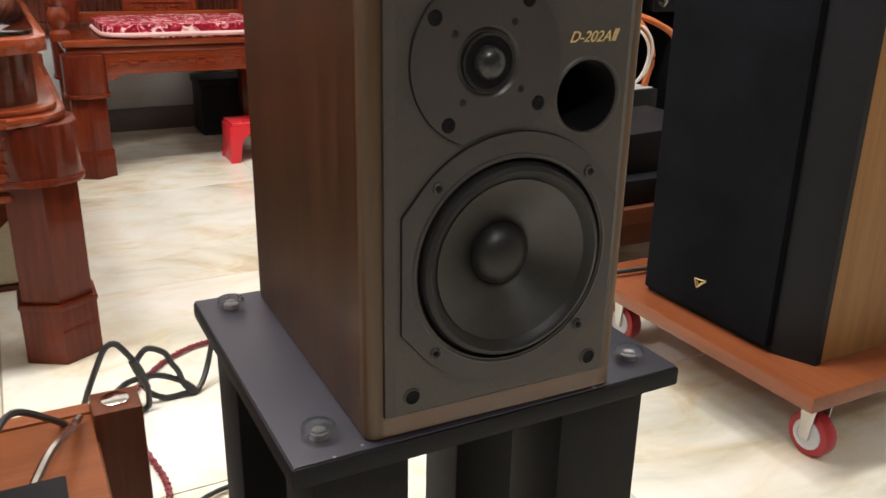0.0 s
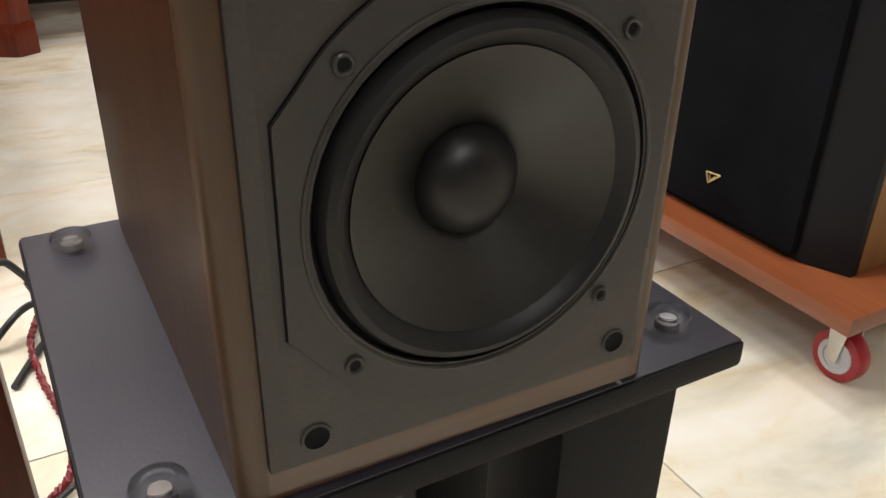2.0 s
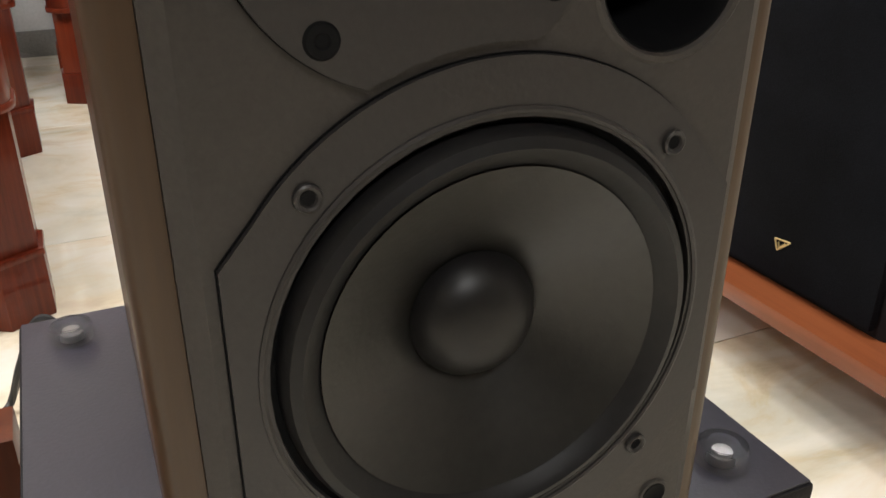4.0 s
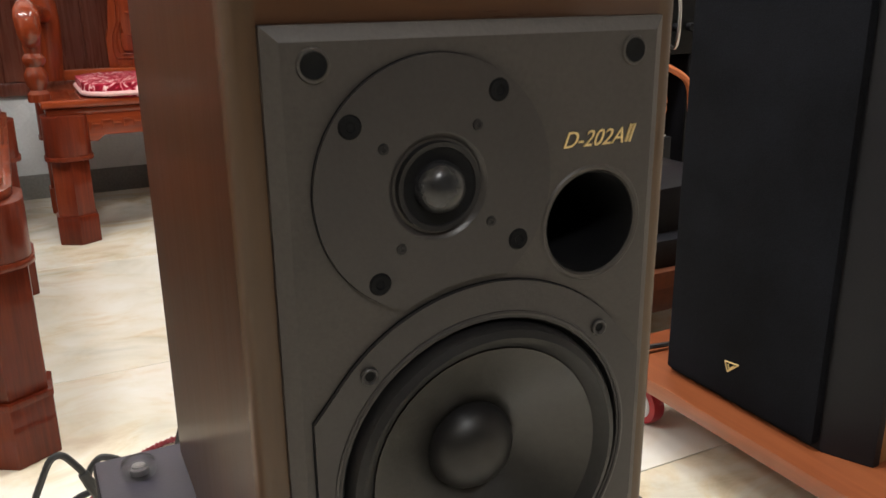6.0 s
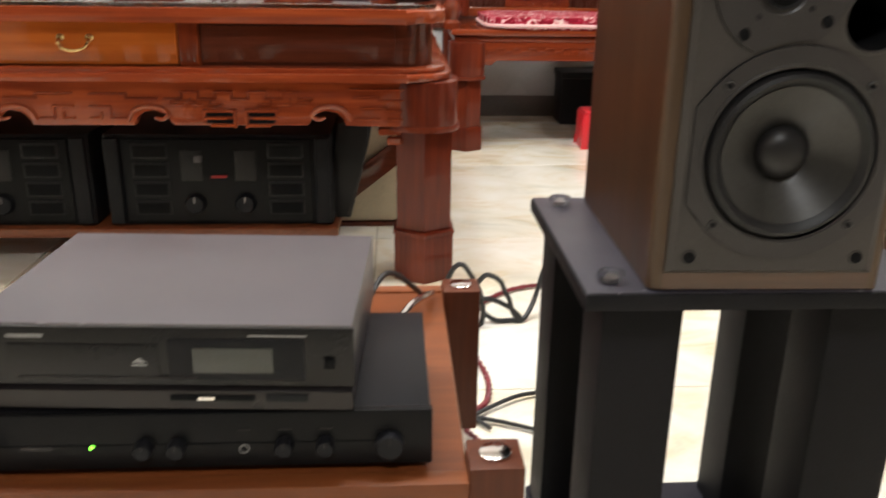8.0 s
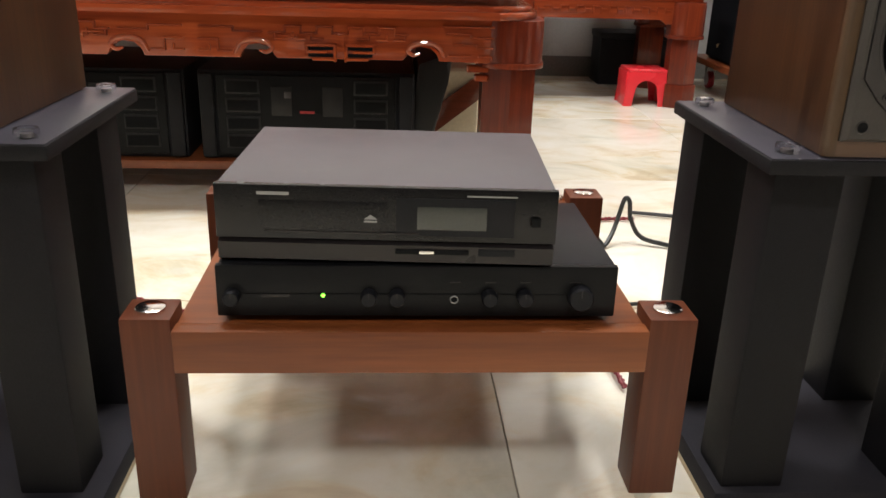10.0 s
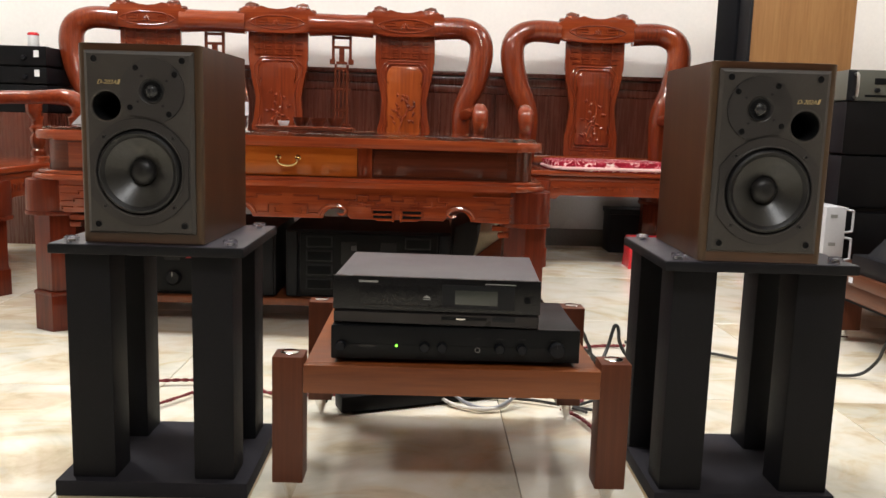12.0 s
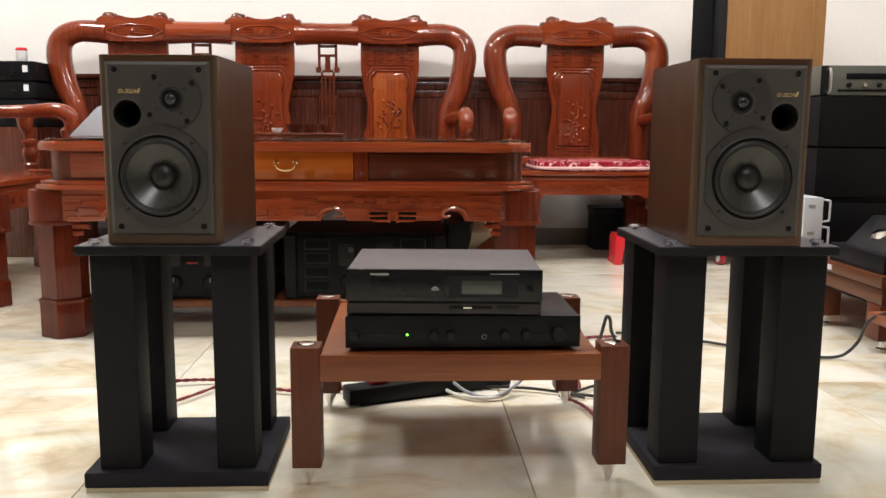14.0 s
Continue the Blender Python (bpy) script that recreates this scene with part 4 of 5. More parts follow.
def splat(cx, y, parent, lower=0.50, panel=None):
    out = [(0.128, lower), (0.146, lower + 0.03), (0.146, lower + 0.15), (0.124, lower + 0.20), (0.119, lower + 0.30), (0.126, lower + 0.36), (0.146, lower + 0.40), (0.146, lower + 0.46), (0.160, lower + 0.50), (0.160, 1.16)]
    pts = [(cx + x, z) for x, z in out] + [(cx - x, z) for x, z in out[::-1]]
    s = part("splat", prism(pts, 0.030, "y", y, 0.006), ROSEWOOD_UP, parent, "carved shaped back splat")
    # stepped frame round a smooth raised panel
    o2 = [(0.086, lower + 0.09), (0.094, lower + 0.11), (0.094, lower + 0.16), (0.078, lower + 0.21), (0.074, lower + 0.30), (0.082, lower + 0.36), (0.096, lower + 0.40), (0.096, lower + 0.45), (0.070, lower + 0.485)]
    ring = [(cx + x, z) for x, z in o2] + [(cx - x, z) for x, z in o2[::-1]]
    part("medallion", prism(ring, 0.026, "y", y - 0.013, 0.0125), panel or ROSEWOOD_UP, s, "smooth raised panel of the splat")
    c = bmesh.new()
    for grow, r in ((1.14, 0.0042), (1.32, 0.0036)):
        loop = [(cx + (px - cx) * grow, y - 0.001, lower + 0.285 + (pz - lower - 0.285) * (1 + (grow - 1) * 0.42)) for px, pz in ring]
        sweep(loop + loop[:1], r, 6, 1, c, raw=True)
    rnd = random.Random(int(cx * 100) + 7)
    # a stem with leaves and blossoms low on the panel
    sweep([(cx - 0.04, y - 0.013, lower + 0.10), (cx - 0.01, y - 0.015, lower + 0.19), (cx + 0.02, y - 0.015, lower + 0.26), (cx + 0.01, y - 0.013, lower + 0.34)], [0.005, 0.0045, 0.004, 0.002], 6, 5, c)
    for k in range(26):
        h = rnd.uniform(0.10, 0.33)
        a, b = rnd.uniform(-0.055, 0.055), lower + h
        turn, length = rnd.uniform(-1.2, 1.2), rnd.uniform(0.018, 0.036)
        dx, dz = length * math.sin(turn), length * math.cos(turn)
        sweep([(cx + a, y - 0.012, b), (cx + a + dx * 0.5 + 0.004, y - 0.015, b + dz * 0.5), (cx + a + dx, y - 0.012, b + dz)], [0.002, 0.0075, 0.0018], 6, 4, c)
    for z, w in ((lower + 0.030, 0.118), (lower + 0.062, 0.100), (lower + 0.525, 0.130), (1.052, 0.140), (1.086, 0.140), (1.118, 0.140)):
        for k in range(5):
            x = cx - w + 2 * w * (k + 0.5) / 5
            u = w / 6.5
            box((x - u, y - 0.006, z), (x + u, y + 0.002, z + 0.007), 0.0015, c, 1)
            box((x - u, y - 0.006, z + 0.009), (x - u + 0.007, y + 0.002, z + 0.020), 0.0015, c, 1)
            if k % 2:
                box((x - u * 0.2, y - 0.006, z + 0.014), (x + u, y + 0.002, z + 0.021), 0.0015, c, 1)
    tagged(part("carving", c, CARVED, s), "raised carved relief of the splat", "", "", "stuff")


def crest(cx, y, parent):
    pts = [(-0.21, 1.150), (-0.17, 1.140), (-0.09, 1.136), (0.09, 1.136), (0.17, 1.140), (0.21, 1.150), (0.215, 1.236), (0.19, 1.244), (0.165, 1.252), (0.150, 1.274), (0.115, 1.274), (0.085, 1.258), (0.045, 1.246), (0.0, 1.242), (-0.045, 1.246), (-0.085, 1.258), (-0.115, 1.274), (-0.150, 1.274), (-0.165, 1.252), (-0.19, 1.244), (-0.215, 1.236)]
    cr = part("crest_rail", prism([(cx + x, z) for x, z in pts], 0.075, "y", y - 0.048, 0.016), ROSEWOOD, parent, "raised carved crest rail")
    for sx in (-1, 1):
        knobs = lathe([(0.0, -0.036), (0.018, -0.030), (0.028, -0.006), (0.022, 0.022), (0.0, 0.034)], (cx + sx * 0.138, y - 0.012, 1.268), "x", 14)
        lathe([(0.0, -0.022), (0.014, -0.016), (0.019, 0.0), (0.014, 0.016), (0.0, 0.022)], (cx + sx * 0.186, y - 0.012, 1.246), "x", 12, knobs)
        lathe([(0.0, -0.012), (0.010, -0.006), (0.012, 0.0), (0.010, 0.006), (0.0, 0.012)], (cx + sx * 0.108, y - 0.014, 1.276), "x", 10, knobs)
        part("scroll", knobs, DARK_ROSEWOOD, cr, "dark scroll ornament")
    c = bmesh.new()
    loop = [(cx + 0.150 * math.cos(a) * (1 - 0.12 * abs(math.sin(2 * a))), y - 0.049, 1.190 + 0.034 * math.sin(a)) for a in [2 * math.pi * k / 40 for k in range(41)]]
    sweep(loop, 0.0042, 6, 1, c, raw=True)
    # square key scrolls either side of a small flower
    for sx in (-1, 1):
        key_line([(cx + sx * u, z) for u, z in ((0.030, 1.176), (0.112, 1.176), (0.112, 1.206), (0.052, 1.206), (0.052, 1.190), (0.092, 1.190))], y - 0.048, 0.006, 0.005, c)
    for k in range(5):
        a = math.pi * k / 4
        sweep([(cx, y - 0.049, 1.180), (cx + 0.012 * math.cos(a), y - 0.053, 1.180 + 0.014 * math.sin(a)), (cx + 0.022 * math.cos(a), y - 0.049, 1.180 + 0.026 * math.sin(a))], [0.003, 0.006, 0.003], 6, 4, c)
    tagged(part("carving", c, CARVED, cr), "raised scroll carving on the crest", "", "", "stuff")


def seat_frame(w, y0, y1, parent, legs):
    part("seat", box((-w, y0 + 0.004, 0.452), (w, y1, 0.478), 0.010, segments=3), ROSEWOOD, parent, "glossy wooden seat")
    part("moulding", box((-w + 0.012, y0 + 0.016, 0.428), (w - 0.012, y1, 0.452), 0.009, segments=3), ROSEWOOD, parent)
    c = prism([(-w + 0.05, 0.43), (-w + 0.05, 0.345), (-w + 0.16, 0.338), (-w + 0.18, 0.362), (w - 0.18, 0.362), (w - 0.16, 0.338), (w - 0.05, 0.345), (w - 0.05, 0.43)], 0.028, "y", y0 + 0.020, 0.004)
    ap = part("apron", c, ROSEWOOD, parent, "carved apron")
    rel = bmesh.new()
    n = int(w / 0.035)
    for k in range(-n, n + 1):
        x = k * 0.033
        box((x - 0.013, y0 + 0.015, 0.392 + 0.012 * (k % 2)), (x + 0.013, y0 + 0.021, 0.398 + 0.012 * (k % 2)), 0.001, rel, 1)
        box((x - 0.013, y0 + 0.015, 0.380), (x - 0.009, y0 + 0.021, 0.404), 0.001, rel, 1)
    tagged(part("carving", rel, ROSEWOOD, ap), "raised fretwork on the apron", "", "", "stuff")
    for x in legs:
        for y in (y0 + 0.058, y1 - 0.05):
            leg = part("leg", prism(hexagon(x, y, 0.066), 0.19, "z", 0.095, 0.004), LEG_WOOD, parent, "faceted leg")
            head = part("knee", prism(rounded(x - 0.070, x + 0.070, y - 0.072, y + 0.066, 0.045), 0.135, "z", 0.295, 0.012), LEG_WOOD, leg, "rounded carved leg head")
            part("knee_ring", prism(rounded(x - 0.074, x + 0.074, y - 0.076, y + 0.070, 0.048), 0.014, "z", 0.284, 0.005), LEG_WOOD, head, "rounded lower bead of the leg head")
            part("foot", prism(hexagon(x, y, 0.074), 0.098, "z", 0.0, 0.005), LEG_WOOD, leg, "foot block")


def lattice(cx, y, parent):
    """A pierced post: two rails tied by bars, and a square key block under the crest."""
    c = bmesh.new()

    def bar(x0, x1, z0, z1):
        box((cx + x0, y, z0), (cx + x1, y + 0.022, z1), 0.0025, c, 1)

    for sx in (-1, 1):
        bar(sx * 0.032 - 0.006, sx * 0.032 + 0.006, 0.52, 0.986)
        bar(sx * 0.011 - 0.005, sx * 0.011 + 0.005, 0.56, 0.955)
        bar(sx * 0.046 - 0.007, sx * 0.046 + 0.007, 1.01, 1.142)
        bar(sx * 0.050 - 0.014, sx * 0.050 + 0.014, 0.985, 1.012)
    for z, w in ((0.54, 0.040), (0.655, 0.048), (0.735, 0.036), (0.845, 0.050), (0.955, 0.040)):
        bar(-w, w, z, z + 0.014)
    bar(-0.030, 0.030, 0.986, 1.000)
    bar(-0.040, 0.040, 1.068, 1.082)
    bar(-0.040, 0.040, 1.118, 1.132)
    bar(-0.014, 0.014, 1.000, 1.068)
    part("lattice_post", c, DARK_ROSEWOOD, parent, "pierced lattice post")


def armchair(place, turn, label):
    ch = thing("armchair", label, "armchair", place, turn, "carved armchairs")
    seat_frame(0.42, -0.56, 0.02, ch, (-0.355, 0.355))
    splat(0, 0.0, ch)
    crest(0, 0.0, ch)
    for sx in (-1, 1):
        back_post(sx, 0.455, 0.36, 0.0, ch)
        arm(sx, 0.385, -0.045, ch)
    part("back_rail", box((-0.37, -0.01, 0.49), (0.38, 0.03, 0.53), 0.008), ROSEWOOD, ch)
    return ch


def cushion(place, turn, w, d, label):
    pad = thing("seat_cushion", label, "cushion", place, turn)
    out = arc(w - 0.09, d - 0.09, 0.09, 0, 90, 8) + arc(-w + 0.09, d - 0.09, 0.09, 90, 180, 8) + arc(-w + 0.09, -d + 0.09, 0.09, 180, 270, 8) + arc(w - 0.09, -d + 0.09, 0.09, 270, 360, 8)
    part("pad", prism(out, 0.046, "z", 0.0, 0.018), FLORAL, pad, "crimson and white flowered velour pad")
    ring = [(x * 1.005, y * 1.005, 0.013) for x, y in out]
    part("piping", sweep(ring + ring[:1], 0.008, 8, 1, raw=True), PINK_PIPING, pad, "pale pink piping")


armchair((0.585, 3.66, 0), 0, "carved glossy rosewood armchair against the panelled wall")
cushion((0.60, 3.33, 0.478), 0, 0.30, 0.225, "crimson flowered seat cushion on the carved armchair")
armchair((-2.44, 2.55, 0), 90, "carved glossy rosewood armchair beside the coffee table")

socket = thing("wall_socket", "white wall socket plate on the panelling", "socket", (1.22, Y1 - 0.0185, 0.837))
part("plate", box((-0.075, -0.009, -0.036), (0.075, 0.0, 0.036), 0.003), WHITE_PAINT, socket)
for x in (-0.03, 0.03):
    part("outlet", lathe([(0.0, 0.010), (0.006, 0.010), (0.007, 0.009), (0.0, 0.009)], (x, 0, 0), "y", 12, flip=-1), HOLE, socket)
floor_box = thing("storage_box", "black storage box on the floor under the armchair", "box", (0.92, 3.66, 0))
part("body", box((-0.20, 0.0, 0.0), (0.20, 0.18, 0.215), 0.006), BLACK_PLASTIC, floor_box)
part("lid", box((-0.206, -0.006, 0.2152), (0.206, 0.186, 0.245), 0.006), BLACK_PLASTIC, floor_box)

sofa = thing("sofa", "long carved glossy rosewood sofa with three back splats", "sofa", (-1.12, 3.66, 0))
seat_frame(1.06, -0.56, 0.02, sofa, (-1.0, 1.0))
for cx in (-0.68, 0.0, 0.68):
    splat(cx, 0.0, sofa, panel=SPLAT_PANEL if cx > 0.5 else None)
    crest(cx, 0.0, sofa)
for cx in (-0.34, 0.34):
    lattice(cx, 0.0, sofa)
    part("crest_link", sweep([(cx - 0.17, -0.005, 1.188), (cx, -0.008, 1.190), (cx + 0.17, -0.005, 1.188)], [0.062, 0.056, 0.062], 12, 6), ROSEWOOD, sofa, "rounded crest bar")
for sx in (-1, 1):
    back_post(sx, 1.095, 1.00, 0.0, sofa)
    arm(sx, 1.03, -0.045, sofa)
part("back_rail", box((-1.05, -0.01, 0.49), (1.05, 0.03, 0.53), 0.008), ROSEWOOD, sofa)

stool = thing("plastic_stool", "small red plastic stool under the armchair", "stool", (0.80, 3.20, 0))
stool.scale = (0.76, 0.76, 0.76)
part("top", box((-0.11, -0.095, 0.185), (0.11, 0.095, 0.205), 0.012, segments=3), RED_PLASTIC, stool)
for sy in (-1, 1):
    o = [(-0.125, 0.0), (-0.075, 0.0)] + [(0.062 * math.cos(radians(a)), 0.09 + 0.055 * math.sin(radians(a))) for a in range(180, -1, -20)] + [(0.075, 0.0), (0.125, 0.0), (0.105, 0.188), (-0.105, 0.188)]
    part("side", prism(o, 0.008, "y", sy * 0.09 - 0.004, 0.001), RED_PLASTIC, stool)
for sx in (-1, 1):
    part("end", box((sx * 0.112 - 0.006, -0.088, 0.0), (sx * 0.112 + 0.006, 0.088, 0.188), 0.002), RED_PLASTIC, stool)

# ---- tall loudspeakers on trolleys ----


def caster(x, y, top, parent):
    fork = bmesh.new()
    box((x - 0.026, y - 0.026, top - 0.006), (x + 0.026, y + 0.026, top), 0.002, fork)
    for s in (-1, 1):
        prism([(y - 0.018, top - 0.006), (y + 0.018, top - 0.006), (y + 0.009, 0.036), (y - 0.007, 0.033)], 0.003, "x", x + s * 0.019 - 0.0015, 0.0005, fork)
    ob = part("caster", fork, STEEL, parent, "steel caster fork")
    part("wheel", lathe([(0.0, -0.013), (0.030, -0.014), (0.0385, -0.012), (0.040, -0.006), (0.040, 0.006), (0.0385, 0.012), (0.030, 0.014), (0.0, 0.013)], (x, y, 0.040), "x", 28), CASTER_RED, ob, "dark red wheel")
    part("hub", lathe([(0.0, -0.0170), (0.008, -0.0170), (0.009, -0.0150), (0.017, -0.0150), (0.018, -0.0165), (0.026, -0.0160), (0.027, -0.0130), (0.027, 0.0130), (0.026, 0.0160), (0.018, 0.0165), (0.017, 0.0150), (0.009, 0.0150), (0.008, 0.0170), (0.0, 0.0170)], (x, y, 0.040), "x", 24), PALE_STEEL, ob, "ringed grey hub")


def trolley(place, turn, dx, dy, thick, top, label):
    tr = thing("trolley", label, "trolley", place, turn)
    part("board", box((0, 0, top - thick), (dx, dy, top), 0.004), TROLLEY_WOOD, tr)
    for x in (0.09, dx - 0.09):
        for y in (0.055, dy - 0.055):
            caster(x, y, top - thick, tr)
    return tr


def tall_loudspeaker(place, turn, label, height):
    """The black grille faces -x; the oak flank faces -y. Origin: near corner of the cabinet on its support."""
    sp = thing("floor_loudspeaker", label, "loudspeaker", place, turn, "tall floor loudspeakers")
    part("cabinet", box((0.0, 0.0, 0.0), (0.50, 0.40, height), 0.003), OAK, sp, "honey oak veneered cabinet")
    part("front_frame", prism([(0.0005, -0.004), (0.0005, 0.404), (-0.012, 0.404), (-0.040, 0.378), (-0.040, 0.060), (-0.012, -0.004)], height - 0.0005, "z", 0.0, 0.003), BLACK_PLASTIC, sp, "black bevelled front frame")
    part("grille", box((-0.055, 0.066, 0.012), (-0.039, 0.374, height - 0.02), 0.005), GRILLE, sp, "black cloth grille")
    y, z = 0.228, 0.070
    badge = bmesh.new()
    o = [(-0.015, 0.009), (0.013, 0.006), (0.006, -0.010)]
    for a, b in zip(o, o[1:] + o[:1]):
        sweep([(-0.0565, y + a[0], z + a[1]), (-0.0565, y + b[0], z + b[1])], 0.0014, 6, 1, badge, raw=True)
    sweep([(-0.0565, y - 0.006, z + 0.004), (-0.0565, y + 0.003, z - 0.005), (-0.0565, y + 0.006, z + 0.003)], 0.0013, 6, 1, badge, raw=True)
    part("badge", badge, GOLD, sp, "small gold triangular badge")
    return sp


trolley((1.010, 0.735, 0), 0, 0.62, 0.60, 0.028, 0.155, "orange-brown wooden trolley on red casters")
tall_loudspeaker((1.112, 0.812, 0.155), 0, "tall oak floor loudspeaker with black grille on a trolley", 1.36)
trolley((1.165, 3.08, 0), 0, 0.62, 0.60, 0.028, 0.155, "orange-brown wooden trolley on red casters by the wall")
tall_loudspeaker((1.245, 3.19, 0.155), -1, "tall oak floor loudspeaker with black grille near the wall", 1.36)

# ---- equipment beside the tall loudspeakers ----


def black_unit(name, size, place, label, turn=0, knobs=0, handles=False, body=None, face=None, faced="-y"):
    w, d, h = size
    u = thing(name, label, "audio unit", place, turn)
    part("case", box((-w / 2, 0.006, 0.006), (w / 2, d, h), 0.003), body or AMP_BLACK, u)
    part("front_panel", box((-w / 2 - 0.003, 0.0, 0.004), (w / 2 + 0.003, 0.0065, h), 0.0015), face or AMP_FACE, u)
    part("base_pad", box((-w / 2 + 0.03, 0.03, 0.0), (w / 2 - 0.03, d - 0.03, 0.0065), 0.001), RUBBER, u)
    for k in range(knobs):
        x = -w / 2 + w * (k + 0.7) / (knobs + 0.4)
        part("knob", lathe([(0.0, 0.016), (0.010, 0.016), (0.012, 0.012), (0.012, 0.0), (0.0, 0.0)], (x, 0, h * 0.42), "y", 18, flip=-1), AMP_BLACK, u)
    if handles:
        for s in (-1, 1):
            x = s * (w / 2 - 0.02)
            part("handle", sweep([(x, 0.0, h * 0.15), (x, -0.03, h * 0.18), (x, -0.03, h * 0.82), (x, 0.0, h * 0.85)], 0.005, 8, 3), STEEL, u)
    return u


wrack = thing("low_rack", "low brown wooden equipment rack on steel feet", "rack", (1.09, 1.41, 0))
part("top_board", box((0.0, 0.0, 0.205), (0.62, 0.86, 0.244), 0.004), LOW_RACK_WOOD, wrack)
part("drawer_box", box((0.012, 0.012, 0.150), (0.60, 0.84, 0.205), 0.003), LOW_RACK_WOOD, wrack)
part("side_slot", box((0.009, 0.10, 0.146), (0.013, 0.80, 0.152)), HOLE, wrack)
for x in (0.004, 0.54):
    for y in (0.004, 0.37, 0.78):
        leg = part("leg", box((x, y, 0.040), (x + 0.075, y + 0.075, 0.150), 0.003), RACK_WOOD_SHADED, wrack)
        part("foot", lathe([(0.0, 0.0), (0.016, 0.0), (0.018, 0.010), (0.011, 0.014), (0.011, 0.040), (0.0, 0.040)], (x + 0.037, y + 0.037, 0), "z", 18), CHROME, leg, "steel foot")
part("label_plate", box((-0.002, 0.30, 0.214), (0.001, 0.325, 0.232)), WATER_WHITE, wrack)

wedge = thing("wedge_unit", "black wedge-fronted audio unit with oval window on the rack", "audio unit", (1.105, 1.43, 0.244))
part("base", box((0.0, 0.0, 0.0), (0.46, 0.33, 0.060), 0.004), AMP_BLACK, wedge)
w = prism([(0.03, 0.060), (0.12, 0.155), (0.38, 0.165), (0.45, 0.060)], 0.25, "y", 0.045, 0.004)
part("hood", w, AMP_BLACK, wedge, "sloping black hood")
e = lathe([(0.0, 0.003), (0.030, 0.002), (0.034, 0.0), (0.0, 0.0)], (0, 0, 0), "z", 28)
bmesh.ops.transform(e, matrix=pose(0.073, 0.165, 0.1075, 0, -46.5, 0) @ Matrix.Diagonal((0.7, 1.1, 1, 1)), verts=e.verts)
part("oval_window", e, CHROME, wedge, "shiny oval window")

stack_y = 2.02
for z, h, lab in ((0.244, 0.17, "black power amplifier low in the stack"), (0.432, 0.185, "black power amplifier in the middle of the stack"), (0.620, 0.186, "black power amplifier on top of the stack")):
    black_unit("power_amplifier", (0.44 if z == 0.432 else 0.50, 0.36, h), (1.39 if z == 0.432 else 1.42, stack_y, z), lab)
solid("spacer_board", box((-0.22, 0.02, 0.0), (0.20, 0.34, 0.018), 0.002), AMP_BLACK, "thin black board between stacked amplifiers", "board", "", (1.40, stack_y, 0.414))
black_unit("silver_tuner", (0.50, 0.30, 0.112), (1.425, stack_y + 0.005, 0.807), "silver-grey rack unit with dark dial strip on the stack", -4, 0, True, SILVER_FACE, SILVER_FACE)
tuner = bpy.data.objects["silver_tuner"]
part("dial_strip", box((-0.16, -0.002, 0.062), (0.10, 0.001, 0.084), 0.001), HOLE, tuner)
part("lower_strip", box((-0.19, -0.002, 0.018), (0.21, 0.001, 0.026), 0.001), HOLE, tuner)
part("end_cheek", box((-0.253, -0.003, 0.004), (-0.225, 0.002, 0.110), 0.001), BLACK_PLASTIC, tuner)
for k in range(7):
    part("knob", lathe([(0.0, 0.014), (0.007, 0.014), (0.008, 0.011), (0.009, 0.0), (0.0, 0.0)], (-0.15 + 0.055 * k, 0, 0.042), "y", 16, flip=-1), CHROME if k % 2 else BLACK_PLASTIC, tuner)
card_box = solid("small_black_box", box((-0.05, -0.04, 0.0), (0.05, 0.04, 0.165), 0.003), BLACK_PLASTIC, "small black box standing on the low rack", "box", "", (1.655, 1.965, 0.2445))
solid("white_card", box((-0.045, -0.03, 0.0), (0.045, 0.03, 0.003)), WHITE_PAINT, "small white card lying on the black box", "card", "", (1.650, 1.965, 0.410), 8)
cab = thing("wooden_cabinet", "red-brown wooden cabinet behind the stacked amplifiers", "cabinet", (1.95, 2.48, 0))
part("body", box((-0.40, 0.0, 0.0), (0.40, 0.36, 0.68), 0.004), ROSEWOOD_UP, cab)
part("door", box((-0.38, -0.014, 0.03), (-0.005, -0.001, 0.65), 0.003), ROSEWOOD_UP, cab)
part("door", box((0.005, -0.014, 0.03), (0.38, -0.001, 0.65), 0.003), ROSEWOOD_UP, cab)
black_unit("mixer_unit", (0.42, 0.28, 0.185), (1.95, stack_y, 0.62), "black rack unit with a row of knobs", 0, 8, True)
black_unit("power_amplifier", (0.44, 0.36, 0.34), (2.06, stack_y, 0.28), "black power amplifier beside the stack", 0, 2)
solid("plinth", box((-0.25, 0.0, 0.0), (0.25, 0.4, 0.28), 0.004), RACK_WOOD, "brown wooden plinth under the amplifiers", "plinth", "", (2.06, stack_y - 0.01, 0))
for z in (0.806, 0.836):
    solid("small_white_box", box((-0.03, 0.0, 0.0), (0.03, 0.05, 0.028), 0.002), WHITE_PAINT, "small white box on the black rack unit", "box", "", (1.775, 2.03, z), 0, "small white boxes")
white = thing("white_unit", "white rack unit with bent steel handles", "audio unit", (1.124, 1.90, 0.2445))
# white case and handles, greyed in colour for the shade they stand in
part("case", box((-0.05, 0.0, 0.0), (0.020, 0.22, 0.20), 0.003), PALE_STEEL, white)
